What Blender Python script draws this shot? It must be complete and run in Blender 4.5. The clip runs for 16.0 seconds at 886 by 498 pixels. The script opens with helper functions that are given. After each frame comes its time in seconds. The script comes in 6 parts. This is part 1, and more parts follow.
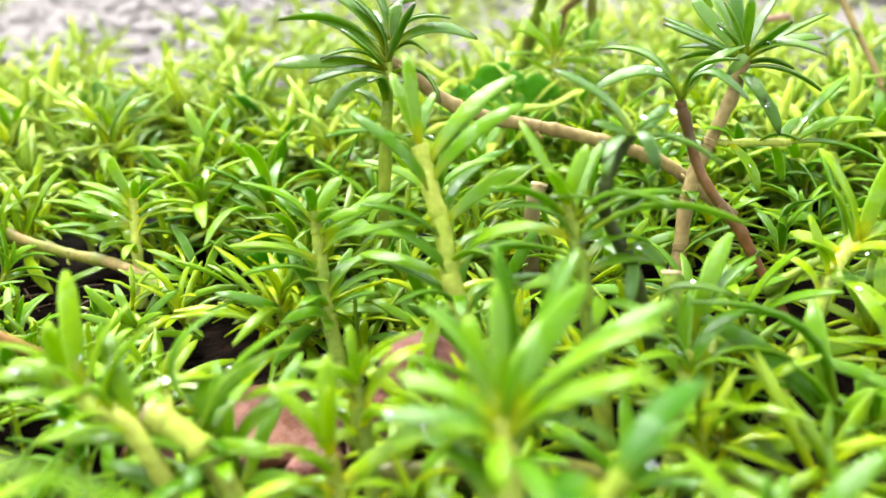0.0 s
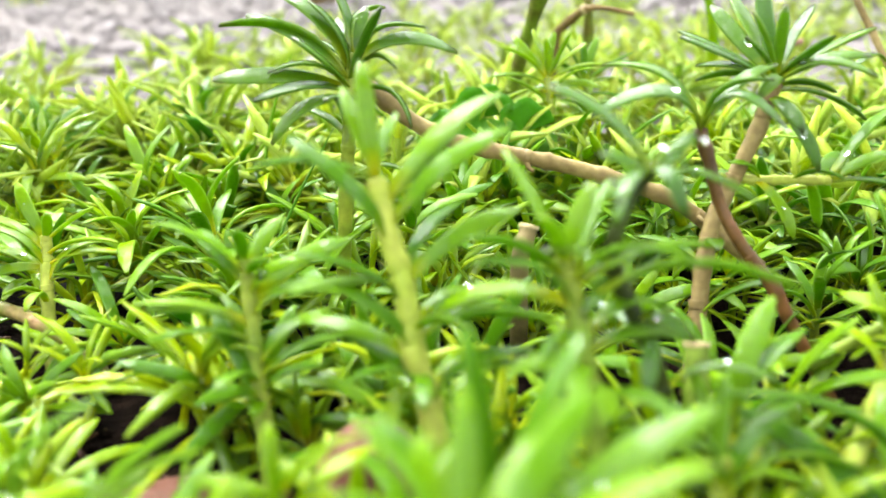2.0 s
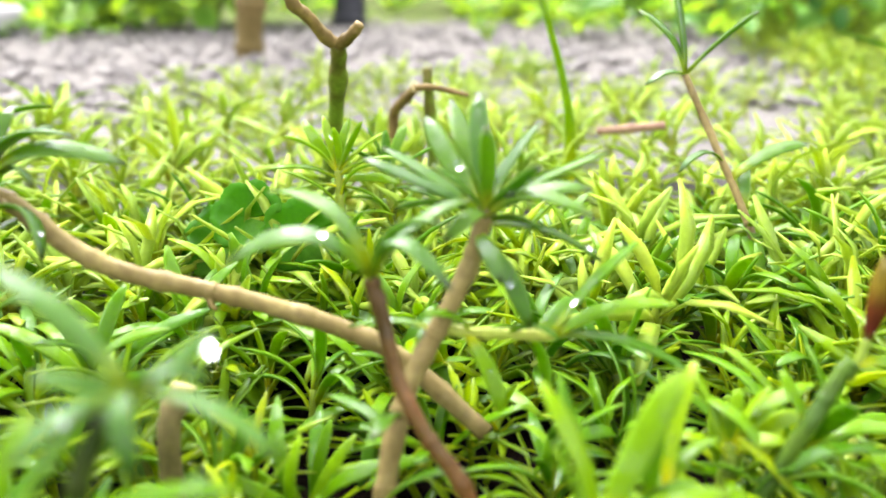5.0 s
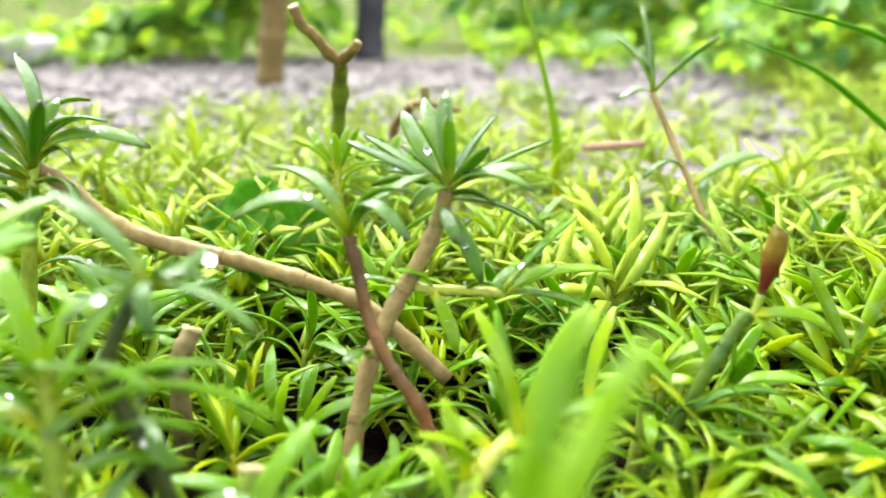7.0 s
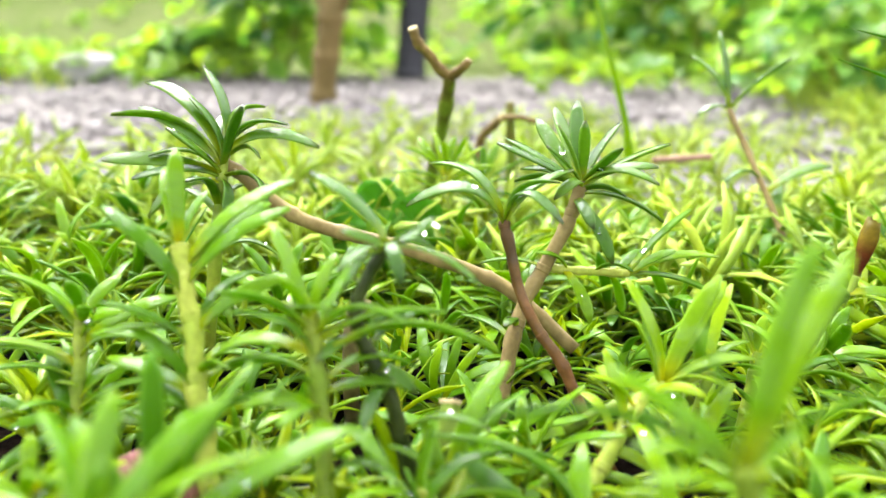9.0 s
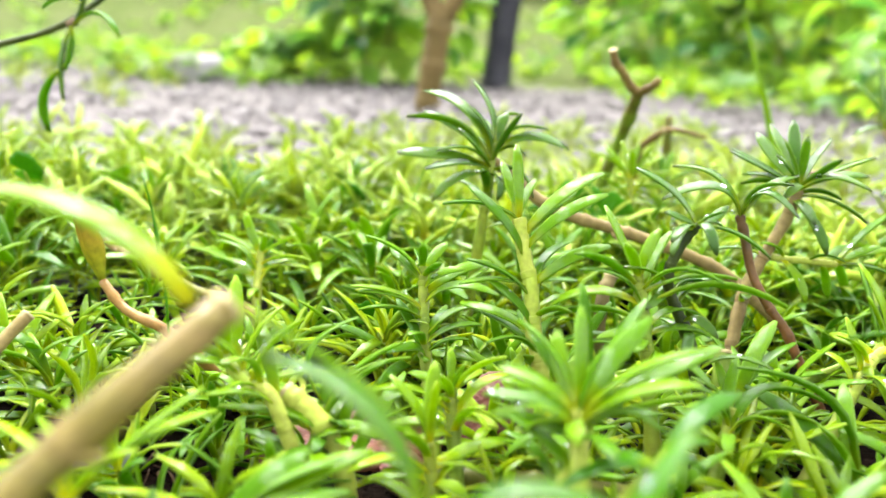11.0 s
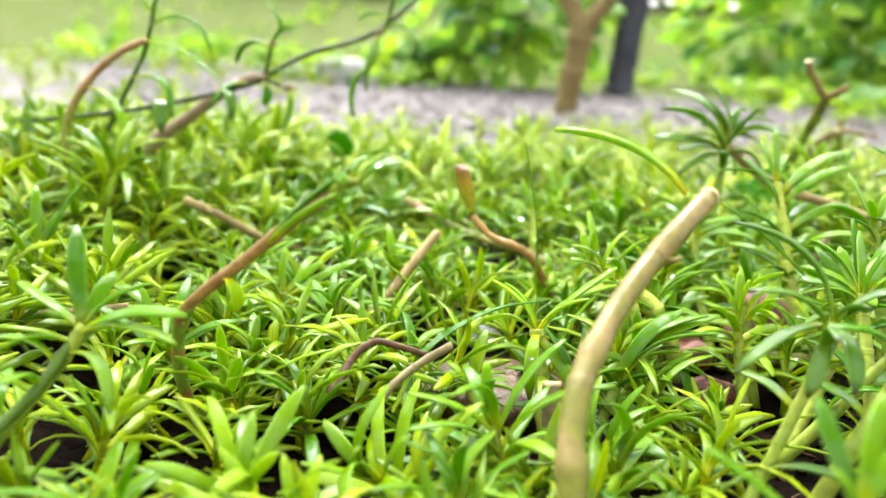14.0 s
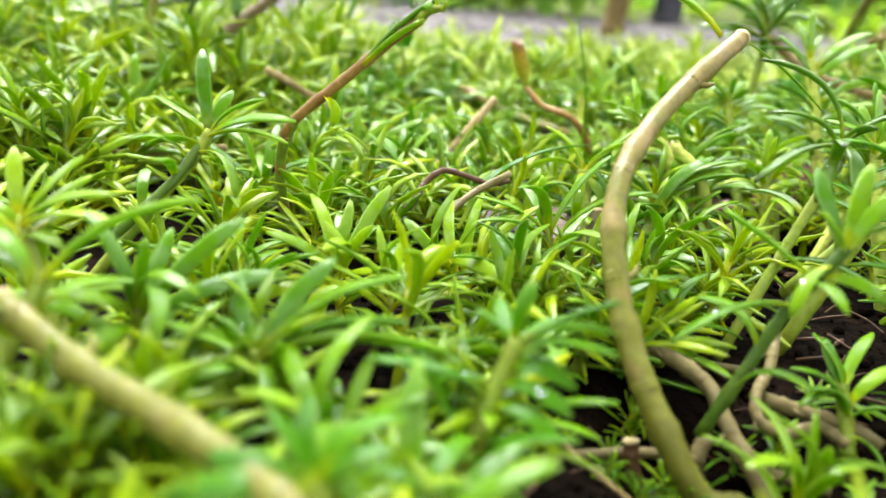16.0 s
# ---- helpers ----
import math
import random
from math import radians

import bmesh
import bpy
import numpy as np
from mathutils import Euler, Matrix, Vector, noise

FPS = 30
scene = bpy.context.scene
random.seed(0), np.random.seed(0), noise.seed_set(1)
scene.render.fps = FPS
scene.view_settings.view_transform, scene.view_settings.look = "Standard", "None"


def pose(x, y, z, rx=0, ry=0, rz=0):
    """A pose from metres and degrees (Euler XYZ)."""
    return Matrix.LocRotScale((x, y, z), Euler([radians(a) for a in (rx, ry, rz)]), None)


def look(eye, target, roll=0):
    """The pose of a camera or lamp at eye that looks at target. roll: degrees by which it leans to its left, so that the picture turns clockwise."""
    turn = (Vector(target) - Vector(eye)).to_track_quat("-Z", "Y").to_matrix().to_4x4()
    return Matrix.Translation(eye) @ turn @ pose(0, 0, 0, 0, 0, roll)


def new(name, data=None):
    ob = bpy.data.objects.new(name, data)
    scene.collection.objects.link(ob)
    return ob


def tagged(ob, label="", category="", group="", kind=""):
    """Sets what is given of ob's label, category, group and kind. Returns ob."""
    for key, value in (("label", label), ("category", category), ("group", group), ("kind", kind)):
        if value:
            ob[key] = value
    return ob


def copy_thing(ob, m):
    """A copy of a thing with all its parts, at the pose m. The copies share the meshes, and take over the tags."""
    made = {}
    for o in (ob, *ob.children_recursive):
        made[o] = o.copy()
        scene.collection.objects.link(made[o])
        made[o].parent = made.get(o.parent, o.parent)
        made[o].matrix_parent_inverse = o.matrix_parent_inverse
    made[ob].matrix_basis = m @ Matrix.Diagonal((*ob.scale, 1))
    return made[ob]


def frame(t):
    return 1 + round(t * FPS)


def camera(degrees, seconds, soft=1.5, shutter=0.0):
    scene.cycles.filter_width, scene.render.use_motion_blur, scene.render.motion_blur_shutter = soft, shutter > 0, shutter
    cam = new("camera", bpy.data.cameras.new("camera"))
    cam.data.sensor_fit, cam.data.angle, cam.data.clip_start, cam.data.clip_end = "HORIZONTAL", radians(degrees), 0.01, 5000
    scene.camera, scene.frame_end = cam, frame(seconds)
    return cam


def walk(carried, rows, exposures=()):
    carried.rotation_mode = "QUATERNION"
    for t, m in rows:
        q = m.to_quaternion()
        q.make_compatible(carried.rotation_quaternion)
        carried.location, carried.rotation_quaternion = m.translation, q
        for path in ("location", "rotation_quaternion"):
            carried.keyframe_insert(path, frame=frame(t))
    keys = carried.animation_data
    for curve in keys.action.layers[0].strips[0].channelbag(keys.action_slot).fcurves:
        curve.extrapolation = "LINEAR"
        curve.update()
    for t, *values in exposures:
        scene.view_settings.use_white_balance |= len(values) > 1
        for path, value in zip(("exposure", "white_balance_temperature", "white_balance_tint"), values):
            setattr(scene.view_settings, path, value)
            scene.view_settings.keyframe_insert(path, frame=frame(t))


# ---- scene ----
cam = camera(57.0, 16.0)
cam.data.dof.use_dof = True
cam.data.dof.focus_distance = 0.17
cam.data.dof.aperture_fstop = 12.8
PATH = [
    (0, (0.02411, -0.16095, 0.08345), (0.01197, 0.02176, 0.00302), -2.84),
    (0.5, (0.02523, -0.15176, 0.08115), (0.01360, 0.03258, 0.00446), -2.72),
    (1, (0.02421, -0.14652, 0.07807), (0.01362, 0.03848, 0.00281), -2.33),
    (1.5, (0.02297, -0.13784, 0.07480), (0.01238, 0.04742, 0.00022), -2.08),
    (2, (0.02599, -0.13144, 0.07540), (0.01643, 0.05409, 0.00132), -1.79),
    (2.5, (0.02826, -0.12127, 0.07619), (0.02138, 0.06536, 0.00462), -1.43),
    (3, (0.03510, -0.11241, 0.08029), (0.02662, 0.07505, 0.01111), -0.86),
    (3.5, (0.04272, -0.10402, 0.08311), (0.03629, 0.08419, 0.01578), -0.60),
    (4, (0.05319, -0.09983, 0.08091), (0.04771, 0.08954, 0.01681), -0.58),
    (4.5, (0.06516, -0.09561, 0.08117), (0.06207, 0.09352, 0.01622), -0.12),
    (7, (0.08286, -0.12306, 0.07752), (0.07488, 0.06879, 0.02158), 0.52),
    (7.5, (0.07955, -0.12376, 0.07491), (0.07119, 0.06873, 0.02124), 0.65),
    (8, (0.07962, -0.12396, 0.07498), (0.07087, 0.06871, 0.02204), 0.69),
    (8.5, (0.07515, -0.13635, 0.07681), (0.06557, 0.05639, 0.02429), 0.76),
    (9, (0.06192, -0.14966, 0.07737), (0.04798, 0.04314, 0.02606), 0.92),
    (9.5, (0.04509, -0.15959, 0.08024), (0.02806, 0.03323, 0.02993), 1.19),
    (10, (0.03519, -0.17094, 0.08013), (0.01600, 0.02170, 0.02989), 1.76),
    (12.5, (-0.00111, -0.22991, 0.07862), (-0.03836, -0.03966, 0.02944), 3.63),
    (13, (-0.00869, -0.24563, 0.08322), (-0.04800, -0.05591, 0.03361), 3.88),
    (13.5, (-0.01944, -0.25965, 0.08390), (-0.06315, -0.07067, 0.03518), 3.90),
    (14, (-0.02033, -0.27011, 0.07728), (-0.06800, -0.08226, 0.02789), 3.66),
    (14.5, (-0.01869, -0.27643, 0.06935), (-0.06963, -0.09001, 0.01784), 3.83),
    (15, (-0.01535, -0.28390, 0.06585), (-0.06786, -0.09902, 0.01048), 4.14),
    (15.5, (-0.01533, -0.29438, 0.06208), (-0.06871, -0.11129, 0.00185), 4.39),
    (16, (-0.01603, -0.30113, 0.06232), (-0.07016, -0.11974, -0.00223), 4.51),
]
walk(cam, [(t, look(eye, target, roll)) for t, eye, target, roll in PATH], exposures=[(0.0, 2.85), (10.0, 2.88), (12.5, 2.88), (16.0, 2.68)])

# ---- world, sun ----
world = bpy.data.worlds.new("world")
scene.world = world
world.use_nodes = True
wn = world.node_tree
sky = wn.nodes.new("ShaderNodeTexSky")
sky.sky_type = "NISHITA"
sky.sun_disc = False
sky.sun_elevation = radians(58)
sky.sun_rotation = radians(-25)
sky.dust_density = 4.0
wn.nodes["Background"].inputs[1].default_value = 0.165
veil = wn.nodes.new("ShaderNodeHueSaturation")  # thin cloud takes most of the blue out of the sky
veil.inputs["Saturation"].default_value = 0.08
wn.links.new(sky.outputs[0], veil.inputs["Color"])
wn.links.new(veil.outputs[0], wn.nodes["Background"].inputs[0])

sun = new("sun", bpy.data.lights.new("sun", "SUN"))
sun.data.energy = 0.65
sun.data.angle = radians(35)
sun.data.color = (1.0, 0.96, 0.88)
sun.matrix_world = look((-0.9, 1.6, 3.0), (0, 0, 0))


# ---- materials ----
def material(name):
    m = bpy.data.materials.new(name)
    m.use_nodes = True
    nt = m.node_tree
    return m, nt, nt.nodes["Principled BSDF"]


def ramp(nt, src, stops):
    r = nt.nodes.new("ShaderNodeValToRGB")
    e = r.color_ramp.elements
    while len(e) < len(stops):
        e.new(0.5)
    for k, (p, c) in enumerate(stops):
        e[k].position = p
        e[k].color = (*c, 1)
    nt.links.new(src, r.inputs[0])
    return r.outputs[0]


def noise_of(nt, scale, detail=4.0, coord="Object", rough=0.6):
    tc = nt.nodes.new("ShaderNodeTexCoord")
    n = nt.nodes.new("ShaderNodeTexNoise")
    n.inputs["Scale"].default_value = scale
    n.inputs["Detail"].default_value = detail
    n.inputs["Roughness"].default_value = rough
    nt.links.new(tc.outputs[coord], n.inputs["Vector"])
    return n.outputs[0]


def world_noise(nt, scale, detail=4.0):
    g = nt.nodes.new("ShaderNodeNewGeometry")
    n = nt.nodes.new("ShaderNodeTexNoise")
    n.inputs["Scale"].default_value = scale
    n.inputs["Detail"].default_value = detail
    nt.links.new(g.outputs["Position"], n.inputs["Vector"])
    return n.outputs[0]


def mix_colour(nt, kind, fac, a, b):
    m = nt.nodes.new("ShaderNodeMix")
    m.data_type, m.blend_type = "RGBA", kind
    for sock, v in ((m.inputs["Factor"], fac), (m.inputs["A"], a), (m.inputs["B"], b)):
        if sock.name in ("A", "B"):
            sock = m.inputs[6] if sock.name == "A" else m.inputs[7]
        if isinstance(v, (int, float)):
            sock.default_value = v
        elif isinstance(v, tuple):
            sock.default_value = (*v, 1)
        else:
            nt.links.new(v, sock)
    return m.outputs[2]


def bump(nt, bsdf, height, strength=0.3, distance=0.001):
    b = nt.nodes.new("ShaderNodeBump")
    b.inputs["Strength"].default_value = strength
    b.inputs["Distance"].default_value = distance
    nt.links.new(height, b.inputs["Height"])
    nt.links.new(b.outputs[0], bsdf.inputs["Normal"])


def leaf_material(name, base, blade, tip, rough=0.32, clear=0.45, island=False, spread=0.5):
    """Fleshy leaf: yellower at its foot, deeper green in the blade, light from behind comes through."""
    m, nt, b = material(name)
    uv = nt.nodes.new("ShaderNodeUVMap")
    uv.uv_map = "leaf"
    sep = nt.nodes.new("ShaderNodeSeparateXYZ")
    nt.links.new(uv.outputs[0], sep.inputs[0])
    along = ramp(nt, sep.outputs[0], [(0.0, base), (0.28, blade), (0.88, blade), (1.0, tip)])
    if island:
        who = nt.nodes.new("ShaderNodeNewGeometry").outputs["Random Per Island"]
    else:
        who = nt.nodes.new("ShaderNodeObjectInfo").outputs["Random"]
    tone = ramp(nt, who, [(0.0, (1 - spread, 1 - 0.7 * spread, 0.9)), (0.5, (1.0, 1.0, 1.0)), (1.0, (1 + 1.0 * spread, 1 + 0.45 * spread, 1.0))])
    col = mix_colour(nt, "MULTIPLY", 1.0, along, tone)
    patch = ramp(nt, world_noise(nt, 45, 3), [(0.3, (0.72, 0.8, 0.8)), (0.7, (1.22, 1.12, 1.0))])
    col = mix_colour(nt, "MULTIPLY", 0.8, col, patch)
    rim = ramp(nt, sep.outputs[1], [(0.66, (0, 0, 0)), (0.97, (1, 1, 1))])
    pale = mix_colour(nt, "ADD", 0.5, col, (0.13, 0.18, 0.05))
    col = mix_colour(nt, "MIX", rim, col, pale)
    grain = world_noise(nt, 900, 3)
    col = mix_colour(nt, "MULTIPLY", 0.35, col, ramp(nt, grain, [(0.3, (0.7, 0.75, 0.7)), (0.7, (1.25, 1.2, 1.2))]))
    nt.links.new(col, b.inputs["Base Color"])
    wet = world_noise(nt, 160, 2)
    nt.links.new(ramp(nt, wet, [(0.35, (rough * 0.55,) * 3), (0.65, (rough * 1.35,) * 3)]), b.inputs["Roughness"])
    b.inputs["Specular IOR Level"].default_value = 0.06
    film = ramp(nt, world_noise(nt, 260, 3), [(0.46, (max(clear * 0.10, clear - 0.5),) * 3), (0.56, (min(1.0, clear * 2.4),) * 3)])
    nt.links.new(film, b.inputs["Coat Weight"])
    b.inputs["Coat Roughness"].default_value = 0.07
    bump(nt, b, world_noise(nt, 700, 3), 0.28, 0.0005)
    dew = nt.nodes.new("ShaderNodeBump")  # fine beads of water break up the gloss
    dew.inputs["Strength"].default_value = 0.6
    dew.inputs["Distance"].default_value = 0.0005
    nt.links.new(world_noise(nt, 1500, 3), dew.inputs["Height"])
    nt.links.new(dew.outputs[0], b.inputs["Coat Normal"])
    tr = nt.nodes.new("ShaderNodeBsdfTranslucent")
    nt.links.new(mix_colour(nt, "MULTIPLY", 1.0, col, (1.35, 1.25, 0.5)), tr.inputs[0])
    mx = nt.nodes.new("ShaderNodeMixShader")
    mx.inputs[0].default_value = 0.48
    nt.links.new(b.outputs[0], mx.inputs[1])
    nt.links.new(tr.outputs[0], mx.inputs[2])
    nt.links.new(mx.outputs[0], nt.nodes["Material Output"].inputs["Surface"])
    return m


def stem_material(name, a, c, rough=0.4, scale=120, foot=None, rise=16.0):
    """Stem skin in two mottled tones; with foot, the young green of the lower stem comes in below."""
    m, nt, b = material(name)
    col = ramp(nt, world_noise(nt, scale, 4), [(0.3, a), (0.7, c)])
    if foot:
        g = nt.nodes.new("ShaderNodeNewGeometry")
        sep = nt.nodes.new("ShaderNodeSeparateXYZ")
        nt.links.new(g.outputs["Position"], sep.inputs[0])
        mix = nt.nodes.new("ShaderNodeMath")
        mix.operation = "MULTIPLY_ADD"
        nt.links.new(sep.outputs[2], mix.inputs[0])
        mix.inputs[1].default_value = rise
        nt.links.new(world_noise(nt, 130, 3), mix.inputs[2])
        col = mix_colour(nt, "MIX", ramp(nt, mix.outputs[0], [(0.72, (0, 0, 0)), (1.0, (1, 1, 1))]), foot, col)
    col = mix_colour(nt, "MULTIPLY", 0.6, col, ramp(nt, world_noise(nt, 650, 5), [(0.3, (0.62, 0.58, 0.55)), (0.65, (1.2, 1.2, 1.2))]))
    nt.links.new(col, b.inputs["Base Color"])
    b.inputs["Roughness"].default_value = rough
    b.inputs["Specular IOR Level"].default_value = 0.12
    nt.links.new(ramp(nt, world_noise(nt, 300, 3), [(0.44, (0.0,) * 3), (0.66, (0.22,) * 3)]), b.inputs["Coat Weight"])
    b.inputs["Coat Roughness"].default_value = 0.12
    bump(nt, b, world_noise(nt, 900, 5), 0.22, 0.0005)
    return m


LEAF = leaf_material("leaf_green", (0.32, 0.38, 0.004), (0.106, 0.250, 0.002), (0.12, 0.25, 0.010), 0.28, 0.29)
# Deep green of vine and grass; also painted shade on the nearest shoots.
LEAF_DARK = leaf_material("leaf_deep_green_and_shade", (0.26, 0.34, 0.004), (0.056, 0.190, 0.0015), (0.07, 0.165, 0.012), 0.28, 0.24, spread=0.35)
LEAF_WET = leaf_material("leaf_wet", (0.28, 0.36, 0.006), (0.068, 0.180, 0.004), (0.050, 0.075, 0.016), 0.20, 1.0, spread=0.35)
LEAF_YOUNG = leaf_material("leaf_yellow_green", (0.47, 0.46, 0.004), (0.182, 0.328, 0.0015), (0.19, 0.31, 0.010), 0.30, 0.32, spread=0.3)
LEAF_CARPET = leaf_material("leaf_carpet", (0.36, 0.42, 0.004), (0.196, 0.322, 0.003), (0.20, 0.30, 0.014), 0.28, 0.40, island=True)
LEAF_LOBED = leaf_material("leaf_lobed", (0.065, 0.215, 0.004), (0.050, 0.200, 0.003), (0.050, 0.195, 0.004), 0.45, 0.1, spread=0.3)
LEAF_BUSH = leaf_material("leaf_bush", (0.17, 0.32, 0.042), (0.142, 0.30, 0.042), (0.16, 0.30, 0.046), 0.4, 0.2, island=True, spread=0.75)
LEAF_HEDGE = leaf_material("leaf_hedge", (0.13, 0.19, 0.035), (0.13, 0.19, 0.035), (0.13, 0.19, 0.035), 0.6, 0.0, island=True, spread=0.5)
LEAF_WEED = leaf_material("leaf_weed", (0.16, 0.26, 0.03), (0.12, 0.24, 0.025), (0.12, 0.24, 0.025), 0.5, 0.05, island=True, spread=0.6)
# Far leaves made paler: glare and haze are mixed into their colour.
LEAF_FAR_PALED = leaf_material("leaf_far_mat_paled", (0.37, 0.42, 0.050), (0.282, 0.398, 0.045), (0.29, 0.38, 0.055), 0.32, 0.20, island=True, spread=0.2)
STEM_GREEN = stem_material("stem_green", (0.10, 0.17, 0.012), (0.19, 0.23, 0.022))
STEM_PALE = stem_material("stem_pale_green", (0.31, 0.34, 0.060), (0.22, 0.30, 0.030))
STEM_TAN = stem_material("stem_tan", (0.130, 0.094, 0.032), (0.215, 0.166, 0.062), 0.55)
STEM_OLIVE = stem_material("stem_olive", (0.200, 0.138, 0.060), (0.108, 0.088, 0.017), 0.45, 75, foot=(0.088, 0.092, 0.010), rise=10.5)
STEM_RUNNER = stem_material("stem_runner", (0.27, 0.145, 0.070), (0.34, 0.21, 0.11), 0.45, foot=(0.13, 0.14, 0.02), rise=24.0)
STEM_BENT = stem_material("stem_orange_brown", (0.130, 0.062, 0.014), (0.21, 0.125, 0.034), 0.45)
STEM_RED = stem_material("stem_red_brown", (0.048, 0.028, 0.008), (0.115, 0.060, 0.018), 0.38, foot=(0.150, 0.066, 0.022))
STEM_DARK = stem_material("stem_dark", (0.013, 0.026, 0.004), (0.042, 0.055, 0.009), 0.5)
STEM_DEEP = stem_material("stem_deep_green", (0.024, 0.062, 0.004), (0.055, 0.100, 0.007), 0.5)
STEM_ARCH = stem_material("stem_arched", (0.20, 0.10, 0.045), (0.27, 0.16, 0.075), 0.5, foot=(0.14, 0.20, 0.02), rise=9.0)
STEM_VINE = stem_material("stem_vine", (0.14, 0.085, 0.055), (0.20, 0.16, 0.085), 0.6, foot=(0.13, 0.15, 0.03), rise=12.0)
STEM_TWIG = stem_material("stem_twig", (0.050, 0.052, 0.008), (0.105, 0.090, 0.018), 0.6, foot=(0.11, 0.17, 0.015), rise=8.0)
ROOT = stem_material("stem_brown", (0.070, 0.060, 0.020), (0.155, 0.125, 0.050), 0.6)
ROOT_DEAD = stem_material("stem_dead", (0.030, 0.014, 0.006), (0.085, 0.045, 0.018), 0.6)
CUT = stem_material("cut_pith", (0.40, 0.33, 0.17), (0.26, 0.22, 0.10), 0.7, 900)


def bract_material(name, stops):
    """Thin bract whose colour changes from its foot to its lip; light comes through it."""
    m, nt, b = material(name)
    tc = nt.nodes.new("ShaderNodeTexCoord")
    sep = nt.nodes.new("ShaderNodeSeparateXYZ")
    nt.links.new(tc.outputs["Generated"], sep.inputs[0])
    col = mix_colour(nt, "MULTIPLY", 0.6, ramp(nt, sep.outputs[2], stops), ramp(nt, world_noise(nt, 900, 3), [(0.3, (0.6, 0.6, 0.6)), (0.7, (1.25, 1.2, 1.2))]))
    nt.links.new(col, b.inputs["Base Color"])
    b.inputs["Roughness"].default_value = 0.5
    b.inputs["Specular IOR Level"].default_value = 0.1
    tr = nt.nodes.new("ShaderNodeBsdfTranslucent")
    nt.links.new(col, tr.inputs[0])
    mx = nt.nodes.new("ShaderNodeMixShader")
    mx.inputs[0].default_value = 0.4
    nt.links.new(b.outputs[0], mx.inputs[1])
    nt.links.new(tr.outputs[0], mx.inputs[2])
    nt.links.new(mx.outputs[0], nt.nodes["Material Output"].inputs["Surface"])
    return m


PETAL_RED = bract_material("bract_red", [(0.0, (0.12, 0.11, 0.01)), (0.18, (0.075, 0.012, 0.005)), (0.45, (0.095, 0.024, 0.004)), (0.72, (0.15, 0.105, 0.005)), (1.0, (0.09, 0.075, 0.005))])
SEPAL = bract_material("sepal_withered", [(0.0, (0.26, 0.32, 0.015)), (0.4, (0.27, 0.26, 0.012)), (0.72, (0.28, 0.20, 0.014)), (0.90, (0.20, 0.10, 0.03)), (1.0, (0.55, 0.46, 0.38))])
STEM_PINK = stem_material("stem_pink", (0.21, 0.120, 0.080), (0.28, 0.19, 0.125), 0.6)
BARK_BROWN = stem_material("bark_brown", (0.085, 0.063, 0.020), (0.150, 0.108, 0.042), 0.8, 40)
BARK_DARK = stem_material("bark_dark", (0.020, 0.020, 0.026), (0.045, 0.045, 0.055), 0.8, 40)


def stone_material(name, a, c, scale, rough=0.5, island=False):
    m, nt, b = material(name)
    col = ramp(nt, world_noise(nt, scale, 6), [(0.3, a), (0.7, c)])
    if island:
        who = nt.nodes.new("ShaderNodeNewGeometry").outputs["Random Per Island"]
        col = mix_colour(nt, "MULTIPLY", 1.0, col, ramp(nt, who, [(0, (0.82, 0.80, 0.81)), (1, (1.12, 1.11, 1.12))]))
    nt.links.new(col, b.inputs["Base Color"])
    b.inputs["Roughness"].default_value = rough
    b.inputs["Specular IOR Level"].default_value = 0.25
    bump(nt, b, world_noise(nt, scale * 6, 6), 0.7, 0.002)
    return m


STONE_RED = stone_material("stone_red", (0.12, 0.036, 0.026), (0.22, 0.090, 0.070), 90, 0.42)
STONE_BROWN = stone_material("stone_brown", (0.100, 0.032, 0.016), (0.175, 0.068, 0.035), 70, 0.5)
STONE_WET = stone_material("stone_wet_brown", (0.040, 0.020, 0.007), (0.082, 0.045, 0.018), 70, 0.3)
STONE_GREY = stone_material("stone_grey", (0.16, 0.155, 0.16), (0.26, 0.25, 0.255), 40, 0.6)
PEBBLE = stone_material("pebble", (0.110, 0.100, 0.097), (0.176, 0.162, 0.158), 30, 0.6, True)


